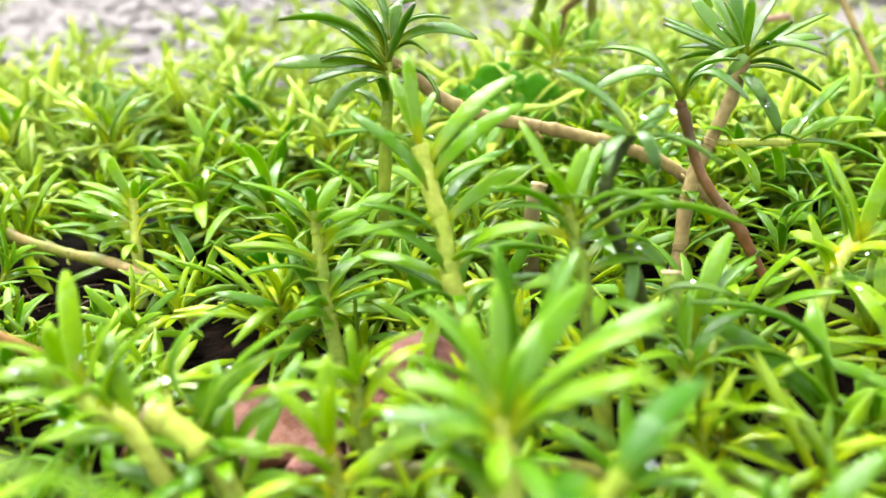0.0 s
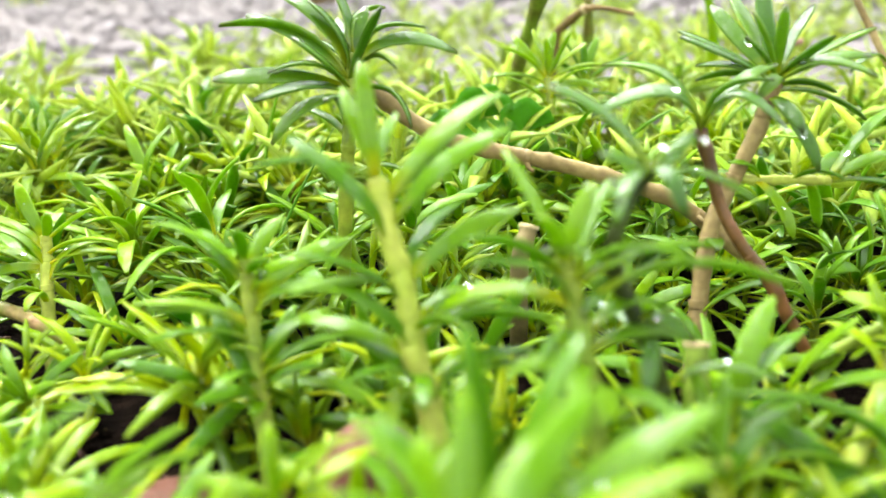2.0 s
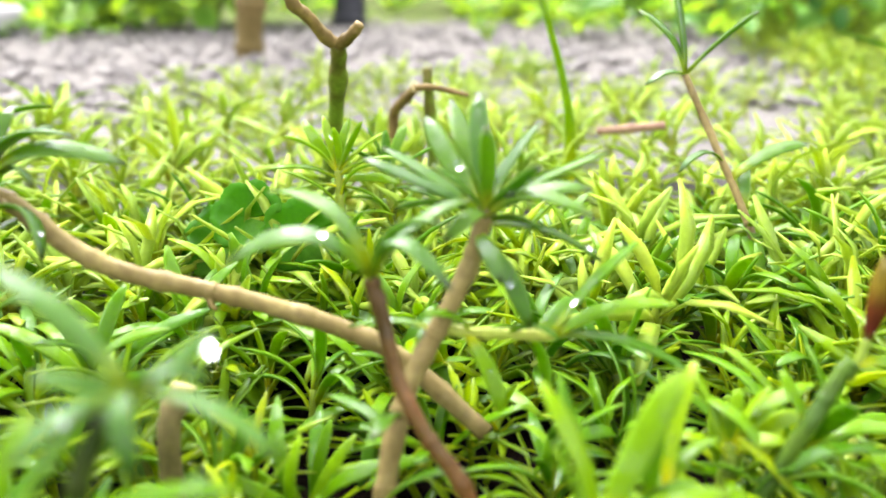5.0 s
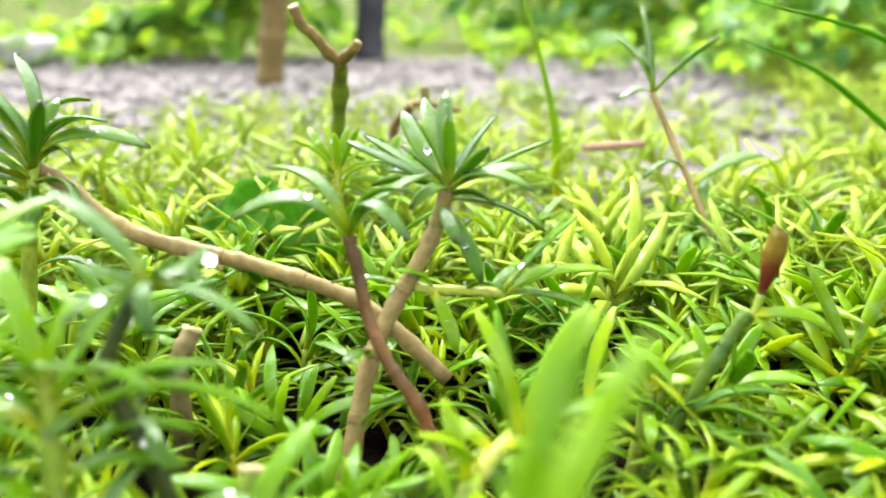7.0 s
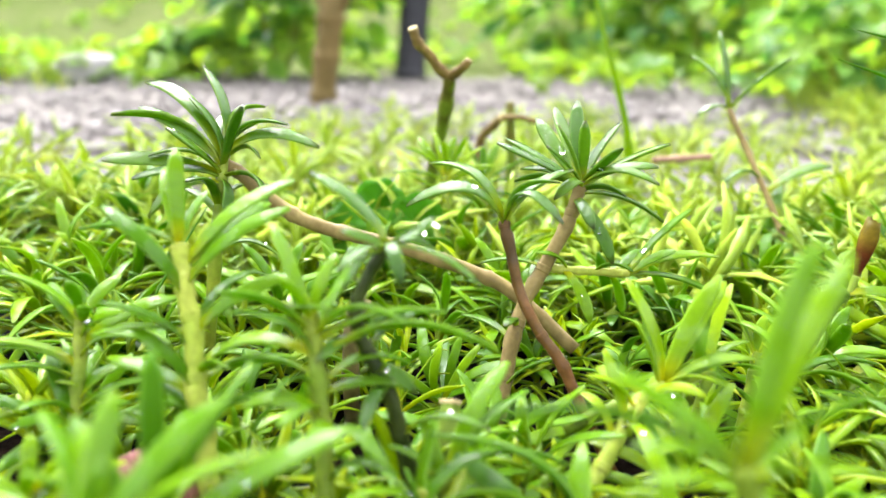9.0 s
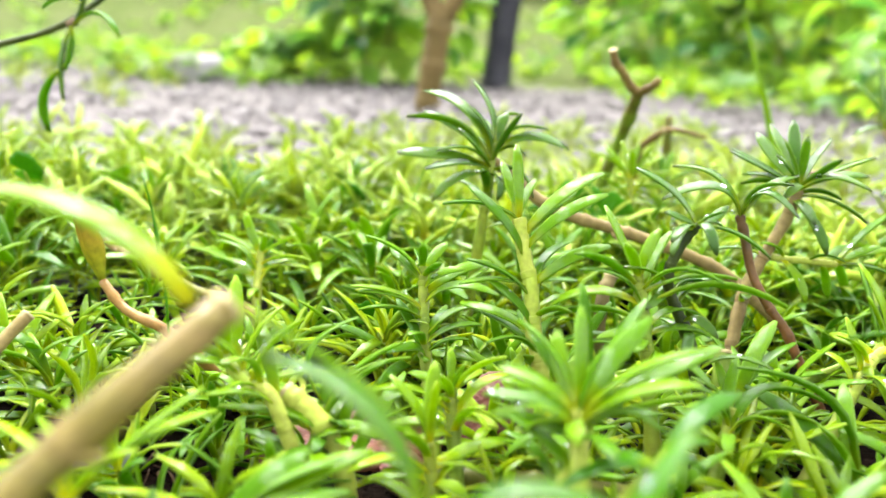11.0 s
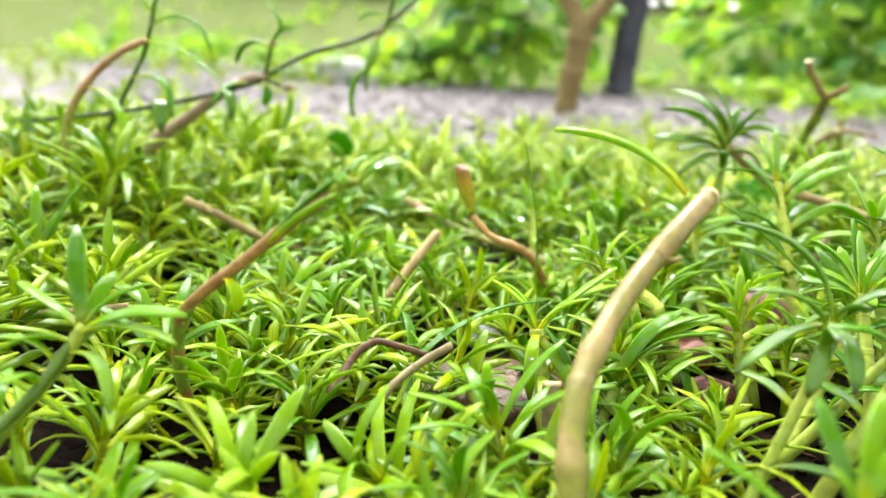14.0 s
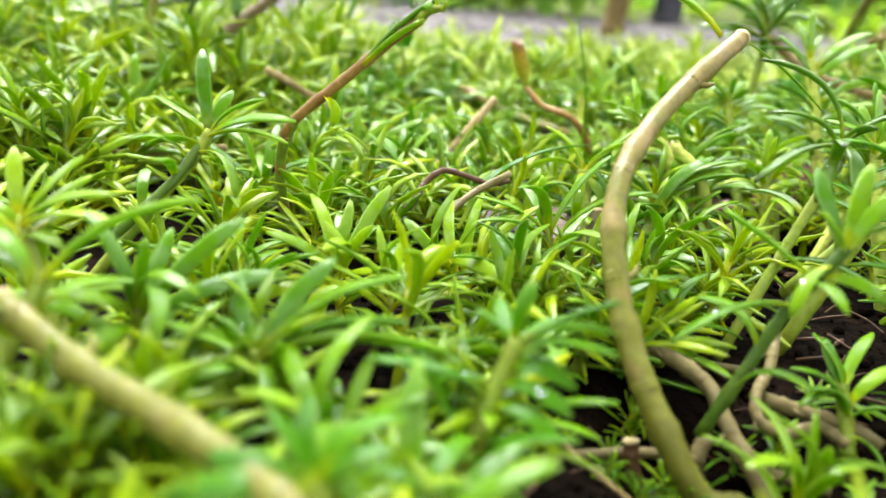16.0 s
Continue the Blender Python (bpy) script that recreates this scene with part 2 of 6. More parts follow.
def ground_material():
    """Wet dark soil under the plants, pale gravel behind them, thin grass beyond."""
    m, nt, b = material("ground")
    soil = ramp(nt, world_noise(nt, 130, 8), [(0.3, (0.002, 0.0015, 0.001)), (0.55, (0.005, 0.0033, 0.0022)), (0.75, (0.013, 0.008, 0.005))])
    grit = ramp(nt, world_noise(nt, 35, 8), [(0.3, (0.108, 0.099, 0.095)), (0.7, (0.178, 0.164, 0.158))])
    lawn = ramp(nt, world_noise(nt, 9, 8), [(0.3, (0.042, 0.070, 0.013)), (0.5, (0.072, 0.092, 0.028)), (0.7, (0.094, 0.098, 0.052))])
    g = nt.nodes.new("ShaderNodeNewGeometry")
    sep = nt.nodes.new("ShaderNodeSeparateXYZ")
    nt.links.new(g.outputs["Position"], sep.inputs[0])
    ragged = nt.nodes.new("ShaderNodeMath")
    ragged.operation = "MULTIPLY_ADD"
    nt.links.new(world_noise(nt, 7, 5), ragged.inputs[0])
    ragged.inputs[1].default_value = 0.35
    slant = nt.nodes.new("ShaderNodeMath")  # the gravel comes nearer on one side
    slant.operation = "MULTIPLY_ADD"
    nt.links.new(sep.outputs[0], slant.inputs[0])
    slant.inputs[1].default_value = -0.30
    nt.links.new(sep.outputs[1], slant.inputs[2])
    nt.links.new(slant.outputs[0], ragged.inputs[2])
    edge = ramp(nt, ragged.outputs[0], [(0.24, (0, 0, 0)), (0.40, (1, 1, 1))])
    far = nt.nodes.new("ShaderNodeMath")
    far.operation = "MULTIPLY"
    nt.links.new(ragged.outputs[0], far.inputs[0])
    far.inputs[1].default_value = 0.5
    back = ramp(nt, far.outputs[0], [(0.70, (0, 0, 0)), (0.80, (1, 1, 1))])
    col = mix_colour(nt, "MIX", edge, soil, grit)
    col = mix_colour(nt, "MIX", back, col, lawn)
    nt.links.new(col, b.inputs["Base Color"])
    b.inputs["Roughness"].default_value = 0.85
    b.inputs["Specular IOR Level"].default_value = 0.01
    bump(nt, b, world_noise(nt, 380, 8), 0.9, 0.003)
    return m


GROUND = ground_material()
WATER, wnt, wb = material("water")
wb.inputs["Base Color"].default_value = (1, 1, 1, 1)
wb.inputs["Roughness"].default_value = 0.02
wb.inputs["IOR"].default_value = 1.33
wb.inputs["Transmission Weight"].default_value = 1.0


# ---- mesh helpers ----
def mesh_object(name, verts, faces, mat, parent=None, label="", uv=None, smooth=True):
    me = bpy.data.meshes.new(name)
    me.from_pydata([tuple(v) for v in verts], [], faces)
    me.materials.append(mat)
    if smooth:
        me.polygons.foreach_set("use_smooth", [True] * len(me.polygons))
    if uv is not None:
        layer = me.uv_layers.new(name="leaf")
        loops = np.zeros(len(me.loops), dtype=np.int32)
        me.loops.foreach_get("vertex_index", loops)
        layer.data.foreach_set("uv", np.asarray(uv, dtype=np.float32)[loops].ravel())
    me.update()
    ob = new(name, me)
    if parent is not None:
        ob.parent = parent
    if label:
        ob["label"] = label
    return ob


def root(name, place, label, category, group=""):
    ob = new(name)
    ob.empty_display_size = 0.005
    ob.location = place
    return tagged(ob, label, category, group)


def spline(points, steps):
    """Smooth curve through the points (Catmull-Rom)."""
    p = [np.array(q, float) for q in points]
    if len(p) == 2:
        return [p[0] + (p[1] - p[0]) * k / steps for k in range(steps + 1)]
    p = [2 * p[0] - p[1], *p, 2 * p[-1] - p[-2]]
    out = []
    for k in range(1, len(p) - 2):
        a, b, c, d = p[k - 1 : k + 3]
        for s in np.arange(0, 1, 1 / steps):
            out.append(0.5 * (2 * b + (c - a) * s + (2 * a - 5 * b + 4 * c - d) * s * s + (3 * b - a - 3 * c + d) * s**3))
    out.append(p[-2])
    return out


def tube_data(points, r0, r1, sides=8, steps=5, knots=0, wobble=0.06, rnd=None):
    """A tapered stalk with rounded ends; knots: how many swollen joints lie along it."""
    rnd = rnd or random
    line = spline(points, steps)
    n = len(line)
    verts, faces = [], []
    side = np.array((1.0, 0.13, 0.21))
    for k, c in enumerate(line):
        t = line[min(k + 1, n - 1)] - line[max(k - 1, 0)]
        t = t / (np.linalg.norm(t) + 1e-12)
        side = side - t * (side @ t)
        side /= np.linalg.norm(side) + 1e-12
        other = np.cross(t, side)
        u = k / (n - 1)
        r = r0 + (r1 - r0) * u
        if knots:
            r *= 1 + 0.22 * max(0.0, math.cos(2 * math.pi * (u * knots + 0.5))) ** 6
        for j in range(sides):
            a = 2 * math.pi * j / sides
            q = r * (1 + rnd.uniform(-wobble, wobble))
            verts.append(c + side * math.cos(a) * q + other * math.sin(a) * q)
    for k in range(n - 1):
        for j in range(sides):
            i = (j + 1) % sides
            faces.append((k * sides + j, k * sides + i, (k + 1) * sides + i, (k + 1) * sides + j))
    faces.append(tuple(range(sides - 1, -1, -1)))
    faces.append(tuple((n - 1) * sides + j for j in range(sides)))
    return verts, faces


def stalk(name, points, r0, r1, mat, parent=None, label="", sides=9, steps=6, knots=0, wobble=0.06):
    o = np.array(parent.matrix_basis.translation) if parent is not None else np.zeros(3)
    v, f = tube_data([np.array(p) - o for p in points], r0, r1, sides, steps, knots, wobble)
    return mesh_object(name, v, f, mat, parent, label)


def leaf_data(sag, segs=8, ring=8, width=0.077, thick=0.027, blunt=0.66, wave=0.0, seed=0):
    """A fleshy narrow leaf of length 1 along x, bowed up by sag, its flat side up (z)."""
    verts, uvs, faces = [], [], []
    r = random.Random(seed)
    ph = r.uniform(0, 6.28)
    for k in range(segs + 1):
        u = k / segs
        uu = 0.015 + 0.97 * u
        w = width * (0.34 + 0.66 * math.sin(math.pi * min(1, 0.08 + uu * 0.64)) ** 1.2)
        if uu > blunt:
            w *= math.sqrt(max(0.02, 1 - ((uu - blunt) / (1 - blunt)) ** 2.4))
        h = thick * (0.5 + 0.5 * w / width)
        z = sag * 4 * u * (1 - u) * (1 - 0.25 * (u - 0.5))
        y = wave * math.sin(3.2 * u + ph) * u
        for j in range(ring):
            a = 2 * math.pi * j / ring
            ca, sa = math.cos(a), math.sin(a)
            dz = h * sa * (0.75 if sa > 0 else 1.0)
            if sa > 0.3:
                dz -= 0.35 * h * (1 - abs(ca)) * min(1, 4 * u) * (1 - u)
            verts.append((u, y + w * ca, z + dz + 0.12 * abs(ca) * w))
            uvs.append((u, abs(ca)))
    for k in range(segs):
        for j in range(ring):
            i = (j + 1) % ring
            faces.append((k * ring + j, k * ring + i, (k + 1) * ring + i, (k + 1) * ring + j))
    faces.append(tuple(range(ring - 1, -1, -1)))
    faces.append(tuple(segs * ring + j for j in range(ring)))
    return verts, faces, uvs


def leaf_mesh(name, mat, *args, **kw):
    v, f, uv = leaf_data(*args, **kw)
    ob = mesh_object(name, v, f, mat, uv=uv)
    me = ob.data
    bpy.data.objects.remove(ob)
    return me


SAGS = (-0.06, 0.03, 0.10, 0.19, 0.30)
LEAVES = {m.name: [leaf_mesh("leaf", m, s, wave=0.03, seed=k) for k, s in enumerate(SAGS)] for m in (LEAF, LEAF_DARK, LEAF_WET, LEAF_YOUNG)}


def chord_matrix(base, tip, width=1.0, twist=0.0):
    """Lays a leaf of length 1 from base to tip with its upper side up."""
    base, tip = Vector(base), Vector(tip)
    x = tip - base
    length = x.length
    x.normalize()
    up = Vector((0, 0, 1))
    if abs(x.z) > 0.97:
        up = Vector((-x.x, -x.y, 0.2))
    y = up.cross(x).normalized()
    z = x.cross(y)
    m = Matrix((x, y, z)).transposed().to_4x4()
    m = m @ Matrix.Rotation(radians(twist), 4, "X")
    wide = 0.45 * length + 0.55 * 0.0155
    return Matrix.Translation(base) @ m @ Matrix.Diagonal((length, wide * width, wide * width, 1))


LAID = []


def sag_index(v):
    return min(range(len(SAGS)), key=lambda k: abs(SAGS[k] - v))


def add_leaf(parent, base, tip, mat=None, sag=0.1, width=1.0, twist=0.0, name="leaf"):
    ob = new(name, LEAVES[(mat or LEAF).name][sag_index(sag)])
    ob.parent = parent
    o = Vector(parent.matrix_basis.translation)
    ob.matrix_basis = chord_matrix(Vector(base) - o, Vector(tip) - o, width, twist)
    LAID.append((chord_matrix(base, tip, width, twist), sag))
    return ob


KEEP = []


def rings(thing, body, pts, r0, r1, mat, count):
    """Swollen leaf joints round a stem, each a short collar."""
    line = spline(pts, 10)
    o = np.array(thing.matrix_basis.translation)
    for k in range(count):
        i = min(int((k + 0.8) / count * (len(line) - 1)), len(line) - 2)
        u = i / (len(line) - 1)
        r = (r0 + (r1 - r0) * u) * 1.08
        d = line[i + 1] - line[i]
        d = d / (np.linalg.norm(d) + 1e-9)
        c = line[i] - o
        v, f = tube_data([c - d * r * 0.5, c - d * r * 0.15, c + d * r * 0.15, c + d * r * 0.5], r * 1.0, r * 1.06, 9, 2, 0, 0.05)
        mesh_object("node", v, f, mat, body)


def shoot(label, stem, leaves, mat=None, stem_mat=None, r0=0.0014, r1=0.0010, knots=4, width=1.2, low_leaves=5, name="purslane_shoot", category="plant"):
    """A shoot: stem points in millimetres; leaves as (place on the stem 0..1, heading, rise, length in mm, bow)."""
    pts = [np.array(p, float) / 1000 for p in stem]
    thing = root(name, tuple(pts[0]), label, category, "moss rose shoots")
    body = stalk("stem", pts, r0, r1, stem_mat or STEM_GREEN, thing, knots=knots)
    rings(thing, body, pts, r0, r1, stem_mat or STEM_GREEN, knots)
    KEEP.extend((float(p[0]), float(p[1]), 0.004) for p in pts[:2])
    line = spline(pts, 12)
    for s, heading, rise, length, bow in leaves:
        f = min(max(s, 0), 1) * (len(line) - 1)
        k = min(int(f), len(line) - 2)
        foot = line[k] + (line[k + 1] - line[k]) * (f - k)
        h, e = radians(heading), radians(rise)
        way = np.array((math.cos(h) * math.cos(e), math.sin(h) * math.cos(e), math.sin(e)))
        add_leaf(thing, foot, foot + way * length / 1000, mat, bow, width, twist=random.uniform(-38, 38))
    rnd = random.Random(len(label) * 31 + int(abs(stem[0][0]) * 7))
    tall = float(pts[-1][2] - pts[0][2])
    if low_leaves and tall > 0.012:
        for k in range(low_leaves):
            foot = line[int((0.12 + 0.55 * k / low_leaves + rnd.uniform(0, 0.08)) * (len(line) - 1))]
            h, e = k * 2.4 + rnd.uniform(-0.4, 0.4), radians(rnd.uniform(-8, 42))
            way = np.array((math.cos(h) * math.cos(e), math.sin(h) * math.cos(e), math.sin(e)))
            add_leaf(thing, foot, foot + way * rnd.uniform(0.011, 0.017), mat, rnd.choice((0.1, 0.19)), 0.9 * width)
    return thing


# ---- ground ----
def ground_height(x, y):
    near = max(0.0, 1 - abs(y - 0.1) / 2.5)
    h = 0.004 * noise.noise(Vector((x * 22, y * 22, 1.0))) + 0.0016 * noise.noise(Vector((x * 90, y * 90, 2.0)))
    pit = math.exp(-(((x + 0.002) / 0.024) ** 2 + ((y + 0.190) / 0.015) ** 2)) + 0.6 * math.exp(-(((x + 0.020) / 0.02) ** 2 + ((y + 0.122) / 0.012) ** 2))
    bank = 0.10 * max(0.0, min(y, 7.0) - 2.2)
    return (h - 0.002) * near - 0.013 * pit + bank


def build_ground():
    a = np.concatenate([-np.geomspace(400, 0.6, 22), np.arange(-0.5, 0.5, 0.006), np.geomspace(0.5, 400, 22)])
    b = np.concatenate([-np.geomspace(400, 0.5, 18), np.arange(-0.42, 0.42, 0.006), np.geomspace(0.43, 400, 40)])
    verts = [(x, y, ground_height(x, y)) for y in b for x in a]
    n = len(a)
    faces = [(j * n + i, j * n + i + 1, (j + 1) * n + i + 1, (j + 1) * n + i) for j in range(len(b) - 1) for i in range(n - 1)]
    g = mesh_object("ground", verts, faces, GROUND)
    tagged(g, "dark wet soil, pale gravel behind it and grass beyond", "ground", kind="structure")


build_ground()



# ---- background: gravel, trunks, bushes ----
def stone(name, place, size, mat, label, seed, turn=0.0, flat=0.0, category="stone", group=""):
    bm = bmesh.new()
    bmesh.ops.create_icosphere(bm, subdivisions=3, radius=1.0)
    for v in bm.verts:
        q = v.co.copy()
        n1 = noise.noise(q * 1.3 + Vector((seed, 0, 0)))
        n2 = noise.noise(q * 4.0 + Vector((0, seed, 0)))
        v.co = q * (1 + 0.22 * n1 + 0.06 * n2)
        if flat and v.co.z > 1 - flat:
            v.co.z = 1 - flat + 0.08 * n2
    me = bpy.data.meshes.new(name)
    bm.to_mesh(me)
    bm.free()
    me.materials.append(mat)
    me.polygons.foreach_set("use_smooth", [True] * len(me.polygons))
    ob = new(name, me)
    ob.matrix_basis = Matrix.Translation(place) @ Matrix.Rotation(radians(turn), 4, "Z") @ Matrix.Diagonal((*size, 1))
    return tagged(ob, label, category, group)


def mat_edge(x):
    """How far back the mat of shoots reaches before it gives way to gravel."""
    return float(np.interp(x, (-0.24, -0.17, -0.10, 0.0, 0.10, 0.22, 0.45), (0.27, 0.33, 0.50, 0.58, 0.63, 0.56, 0.45)))


def build_gravel():
    rnd = random.Random(5)
    bm = bmesh.new()
    bmesh.ops.create_icosphere(bm, subdivisions=1, radius=1.0)
    bv = np.array([v.co for v in bm.verts])
    bf = np.array([[v.index for v in f.verts] for f in bm.faces])
    bm.free()
    verts, faces = [], []
    for k in range(5200):
        y = rnd.uniform(0.26, 1.35)
        x = rnd.uniform(-0.25 - 0.75 * y, 0.15 + 0.65 * y)
        if y < mat_edge(x) - 0.12:
            continue
        s = 0.002 + 0.007 * rnd.random() ** 4
        lump = 1 + np.array([rnd.uniform(-0.25, 0.25) for _ in range(len(bv))])[:, None]
        verts.append(bv * lump * np.array((s, s * rnd.uniform(0.7, 1.2), s * 0.6)) + np.array((x, y, s * 0.2)))
        faces.append(bf + len(bv) * len(faces))
    ob = mesh_object("gravel", np.concatenate(verts), np.concatenate(faces).tolist(), PEBBLE)
    tagged(ob, "pale pinkish grey gravel behind the plants", "gravel", kind="stuff")


build_gravel()


def sapling(label, stems, mat):
    """A young tree: its trunk, then the branches that leave it, as (points, radius at foot, radius at top)."""
    foot = stems[0][0][0]
    thing = root("sapling", foot, label, "tree", "sapling trunks")
    for k, (pts, r0, r1) in enumerate(stems):
        stalk("branch" if k else "trunk", pts, r0, r1, mat, thing, sides=14, steps=10, knots=0 if k else 3)
    return thing


sapling("slim brown sapling trunk forking above the gravel", [
    ([(-0.133, 0.724, -0.01), (-0.131, 0.726, 0.03), (-0.126, 0.728, 0.07), (-0.122, 0.730, 0.108)], 0.0122, 0.0145),
    ([(-0.123, 0.730, 0.098), (-0.136, 0.731, 0.122), (-0.152, 0.733, 0.150), (-0.165, 0.735, 0.22), (-0.170, 0.735, 0.34)], 0.0118, 0.0075),
    ([(-0.121, 0.730, 0.098), (-0.106, 0.731, 0.122), (-0.090, 0.733, 0.145), (-0.070, 0.735, 0.20), (-0.060, 0.735, 0.32)], 0.0112, 0.0070)], BARK_BROWN)
sapling("slim dark grey sapling trunk beside the gravel", [([(-0.103, 1.26, -0.01), (-0.098, 1.262, 0.05), (-0.082, 1.27, 0.30), (-0.060, 1.28, 0.6)], 0.027, 0.020)], BARK_DARK)


def broad_leaf(segs=4):
    """Half-folded oval leaf of length 1, as a small net of points."""
    verts, uv, faces = [], [], []
    for k in range(segs + 1):
        u = k / segs
        w = 0.36 * math.sin(math.pi * (0.06 + 0.90 * u)) ** 0.8
        for j, s in enumerate((-1, 0, 1)):
            verts.append((u, s * w, 0.10 * abs(s) + 0.16 * math.sin(math.pi * u) - 0.12 * u))
            uv.append((u, 0.5 + 0.5 * s))
    for k in range(segs):
        for j in range(2):
            faces.append((k * 3 + j, k * 3 + j + 1, k * 3 + j + 4, k * 3 + j + 3))
    return np.array(verts), np.array(faces), np.array(uv)


def bush(label, place, radius, height, count, size, seed):
    rnd = random.Random(seed)
    thing = root("bush", place, label, "bush", "bushes behind the gravel")
    for k in range(6):
        a = rnd.uniform(0, 6.28)
        q = (place[0] + radius * 0.6 * math.cos(a), place[1] + radius * 0.6 * math.sin(a), place[2] + height * rnd.uniform(0.5, 0.9))
        stalk("stem", [(place[0], place[1], -0.005), [(c + d) / 2 + rnd.uniform(-0.01, 0.01) for c, d in zip(place, q)], q], 0.005, 0.002, STEM_GREEN, thing, sides=6)
    bv, bf, buv = broad_leaf()
    verts, faces, uvs = [], [], []
    for k in range(count):
        a, rr, h = rnd.uniform(0, 6.28), rnd.random() ** 0.5, rnd.random() ** 0.8
        lobe = 1 + 0.35 * noise.noise(Vector((a * 1.3, h * 3, seed)))
        r = radius * rr * lobe * (0.75 + 0.45 * math.sin(math.pi * min(1, h + 0.2)))
        p = np.array((r * math.cos(a), r * math.sin(a), 0.02 + height * h * lobe))
        m = np.array(Euler((rnd.uniform(-0.7, 0.7), rnd.uniform(-0.3, 0.9), a + rnd.uniform(-0.9, 0.9))).to_matrix())
        s = size * rnd.uniform(0.6, 1.25)
        verts.append((bv * s) @ m.T + p)
        faces.append(bf + len(bv) * k)
        uvs.append(buv)
    mesh_object("foliage", np.concatenate(verts), np.concatenate(faces).tolist(), LEAF_BUSH, thing, uv=np.concatenate(uvs))
    return thing


BUSHES = [(-0.31, 1.22, 0.125, 0.30, 0.065), (-0.47, 1.16, 0.045, 0.05, 0.035), (0.22, 1.80, 0.20, 0.36, 0.065), (0.50, 1.66, 0.24, 0.36, 0.065),
          (0.85, 1.55, 0.30, 0.40, 0.07), (0.62, 2.4, 0.40, 0.50, 0.08), (1.3, 1.8, 0.4, 0.5, 0.08), (0.45, 0.80, 0.11, 0.11, 0.030), (0.60, 0.92, 0.19, 0.20, 0.05), (-0.62, 2.3, 0.12, 0.10, 0.05)]
for k, (bx, by, br, bh, bs) in enumerate(BUSHES):
    bush("low broad-leaved green bush behind the gravel", (bx, by, 0.10 * max(0.0, by - 2.2)), br, bh, int(120 + 800 * br), bs, 40 + k)


def far_hedge():
    """Light green shrubs and trees some metres off that close the view."""
    rnd = random.Random(9)
    bv, bf, buv = broad_leaf(3)
    verts, faces, uvs = [], [], []
    for k in range(7000):
        x = rnd.uniform(-9.0, 8.0)
        top = 1.9 + 0.8 * noise.noise(Vector((x * 0.5, 3.0, 0)))
        h = rnd.random() * top
        y = 6.2 + 1.0 * noise.noise(Vector((x * 0.7, h, 5.0))) + rnd.uniform(0, 1.0)
        m = np.array(Euler((rnd.uniform(-0.9, 0.9), rnd.uniform(-0.5, 0.9), rnd.uniform(0, 6.28))).to_matrix()) * rnd.uniform(0.16, 0.36)
        verts.append(bv @ m.T + np.array((x, y, h + 0.02 + 0.10 * max(0.0, y - 2.2))))
        faces.append(bf + len(bv) * k)
        uvs.append(buv)
    ob = mesh_object("far_hedge", np.concatenate(verts), np.concatenate(faces).tolist(), LEAF_HEDGE, uv=np.concatenate(uvs))
    tagged(ob, "light green hedge of shrubs beyond the grass", "hedge", kind="stuff")


far_hedge()


def build_weeds():
    """Low broad-leaved weeds scattered on the pale ground beyond the gravel."""
    rnd = random.Random(61)
    bv, bf, buv = broad_leaf(3)
    verts, faces, uvs = [], [], []
    for _ in range(420):
        y = 0.95 + 3.4 * rnd.random() ** 1.5
        x = rnd.uniform(-0.35 - 0.75 * y, 0.25 + 0.45 * y)
        if y < 1.5 and abs(x + 0.12) < 0.20:
            continue
        clump = rnd.uniform(0.5, 1.3)
        for _ in range(rnd.randrange(4, 11)):
            a, h = rnd.uniform(0, 6.28), rnd.random()
            m = np.array(Euler((rnd.uniform(-0.5, 0.5), rnd.uniform(-0.8, 0.1), a)).to_matrix()) * clump * rnd.uniform(0.018, 0.042)
            r = 0.012 * clump * rnd.random()
            verts.append(bv @ m.T + np.array((x + r * math.cos(a), y + r * math.sin(a), ground_height(x, y) + 0.002 + 0.035 * h * clump)))
            faces.append(bf + len(bv) * len(faces))
            uvs.append(buv)
    ob = mesh_object("weeds", np.concatenate(verts), np.concatenate(faces).tolist(), LEAF_WEED, uv=np.concatenate(uvs))
    tagged(ob, "low light green weeds scattered over pale ground", "weeds", kind="stuff")


build_weeds()
stone("stone_block", (-0.52, 0.98, 0.018), (0.042, 0.03, 0.030), STONE_GREY, "pale grey stone lying on the gravel", 3.3, 20, 0.25)
stone("stone_block", (-0.62, 1.05, 0.010), (0.035, 0.03, 0.018), STONE_GREY, "pale grey stone lying on the gravel", 5.1, 50, 0.3)

STEM_BROWN = stem_material("stem_twig_fork", (0.080, 0.052, 0.016), (0.170, 0.118, 0.040), 0.6)


# ---- single things: runners, cut stalks, twigs, buds ----
def metres(points):
    return [tuple(c / 1000 for c in p) for p in points]


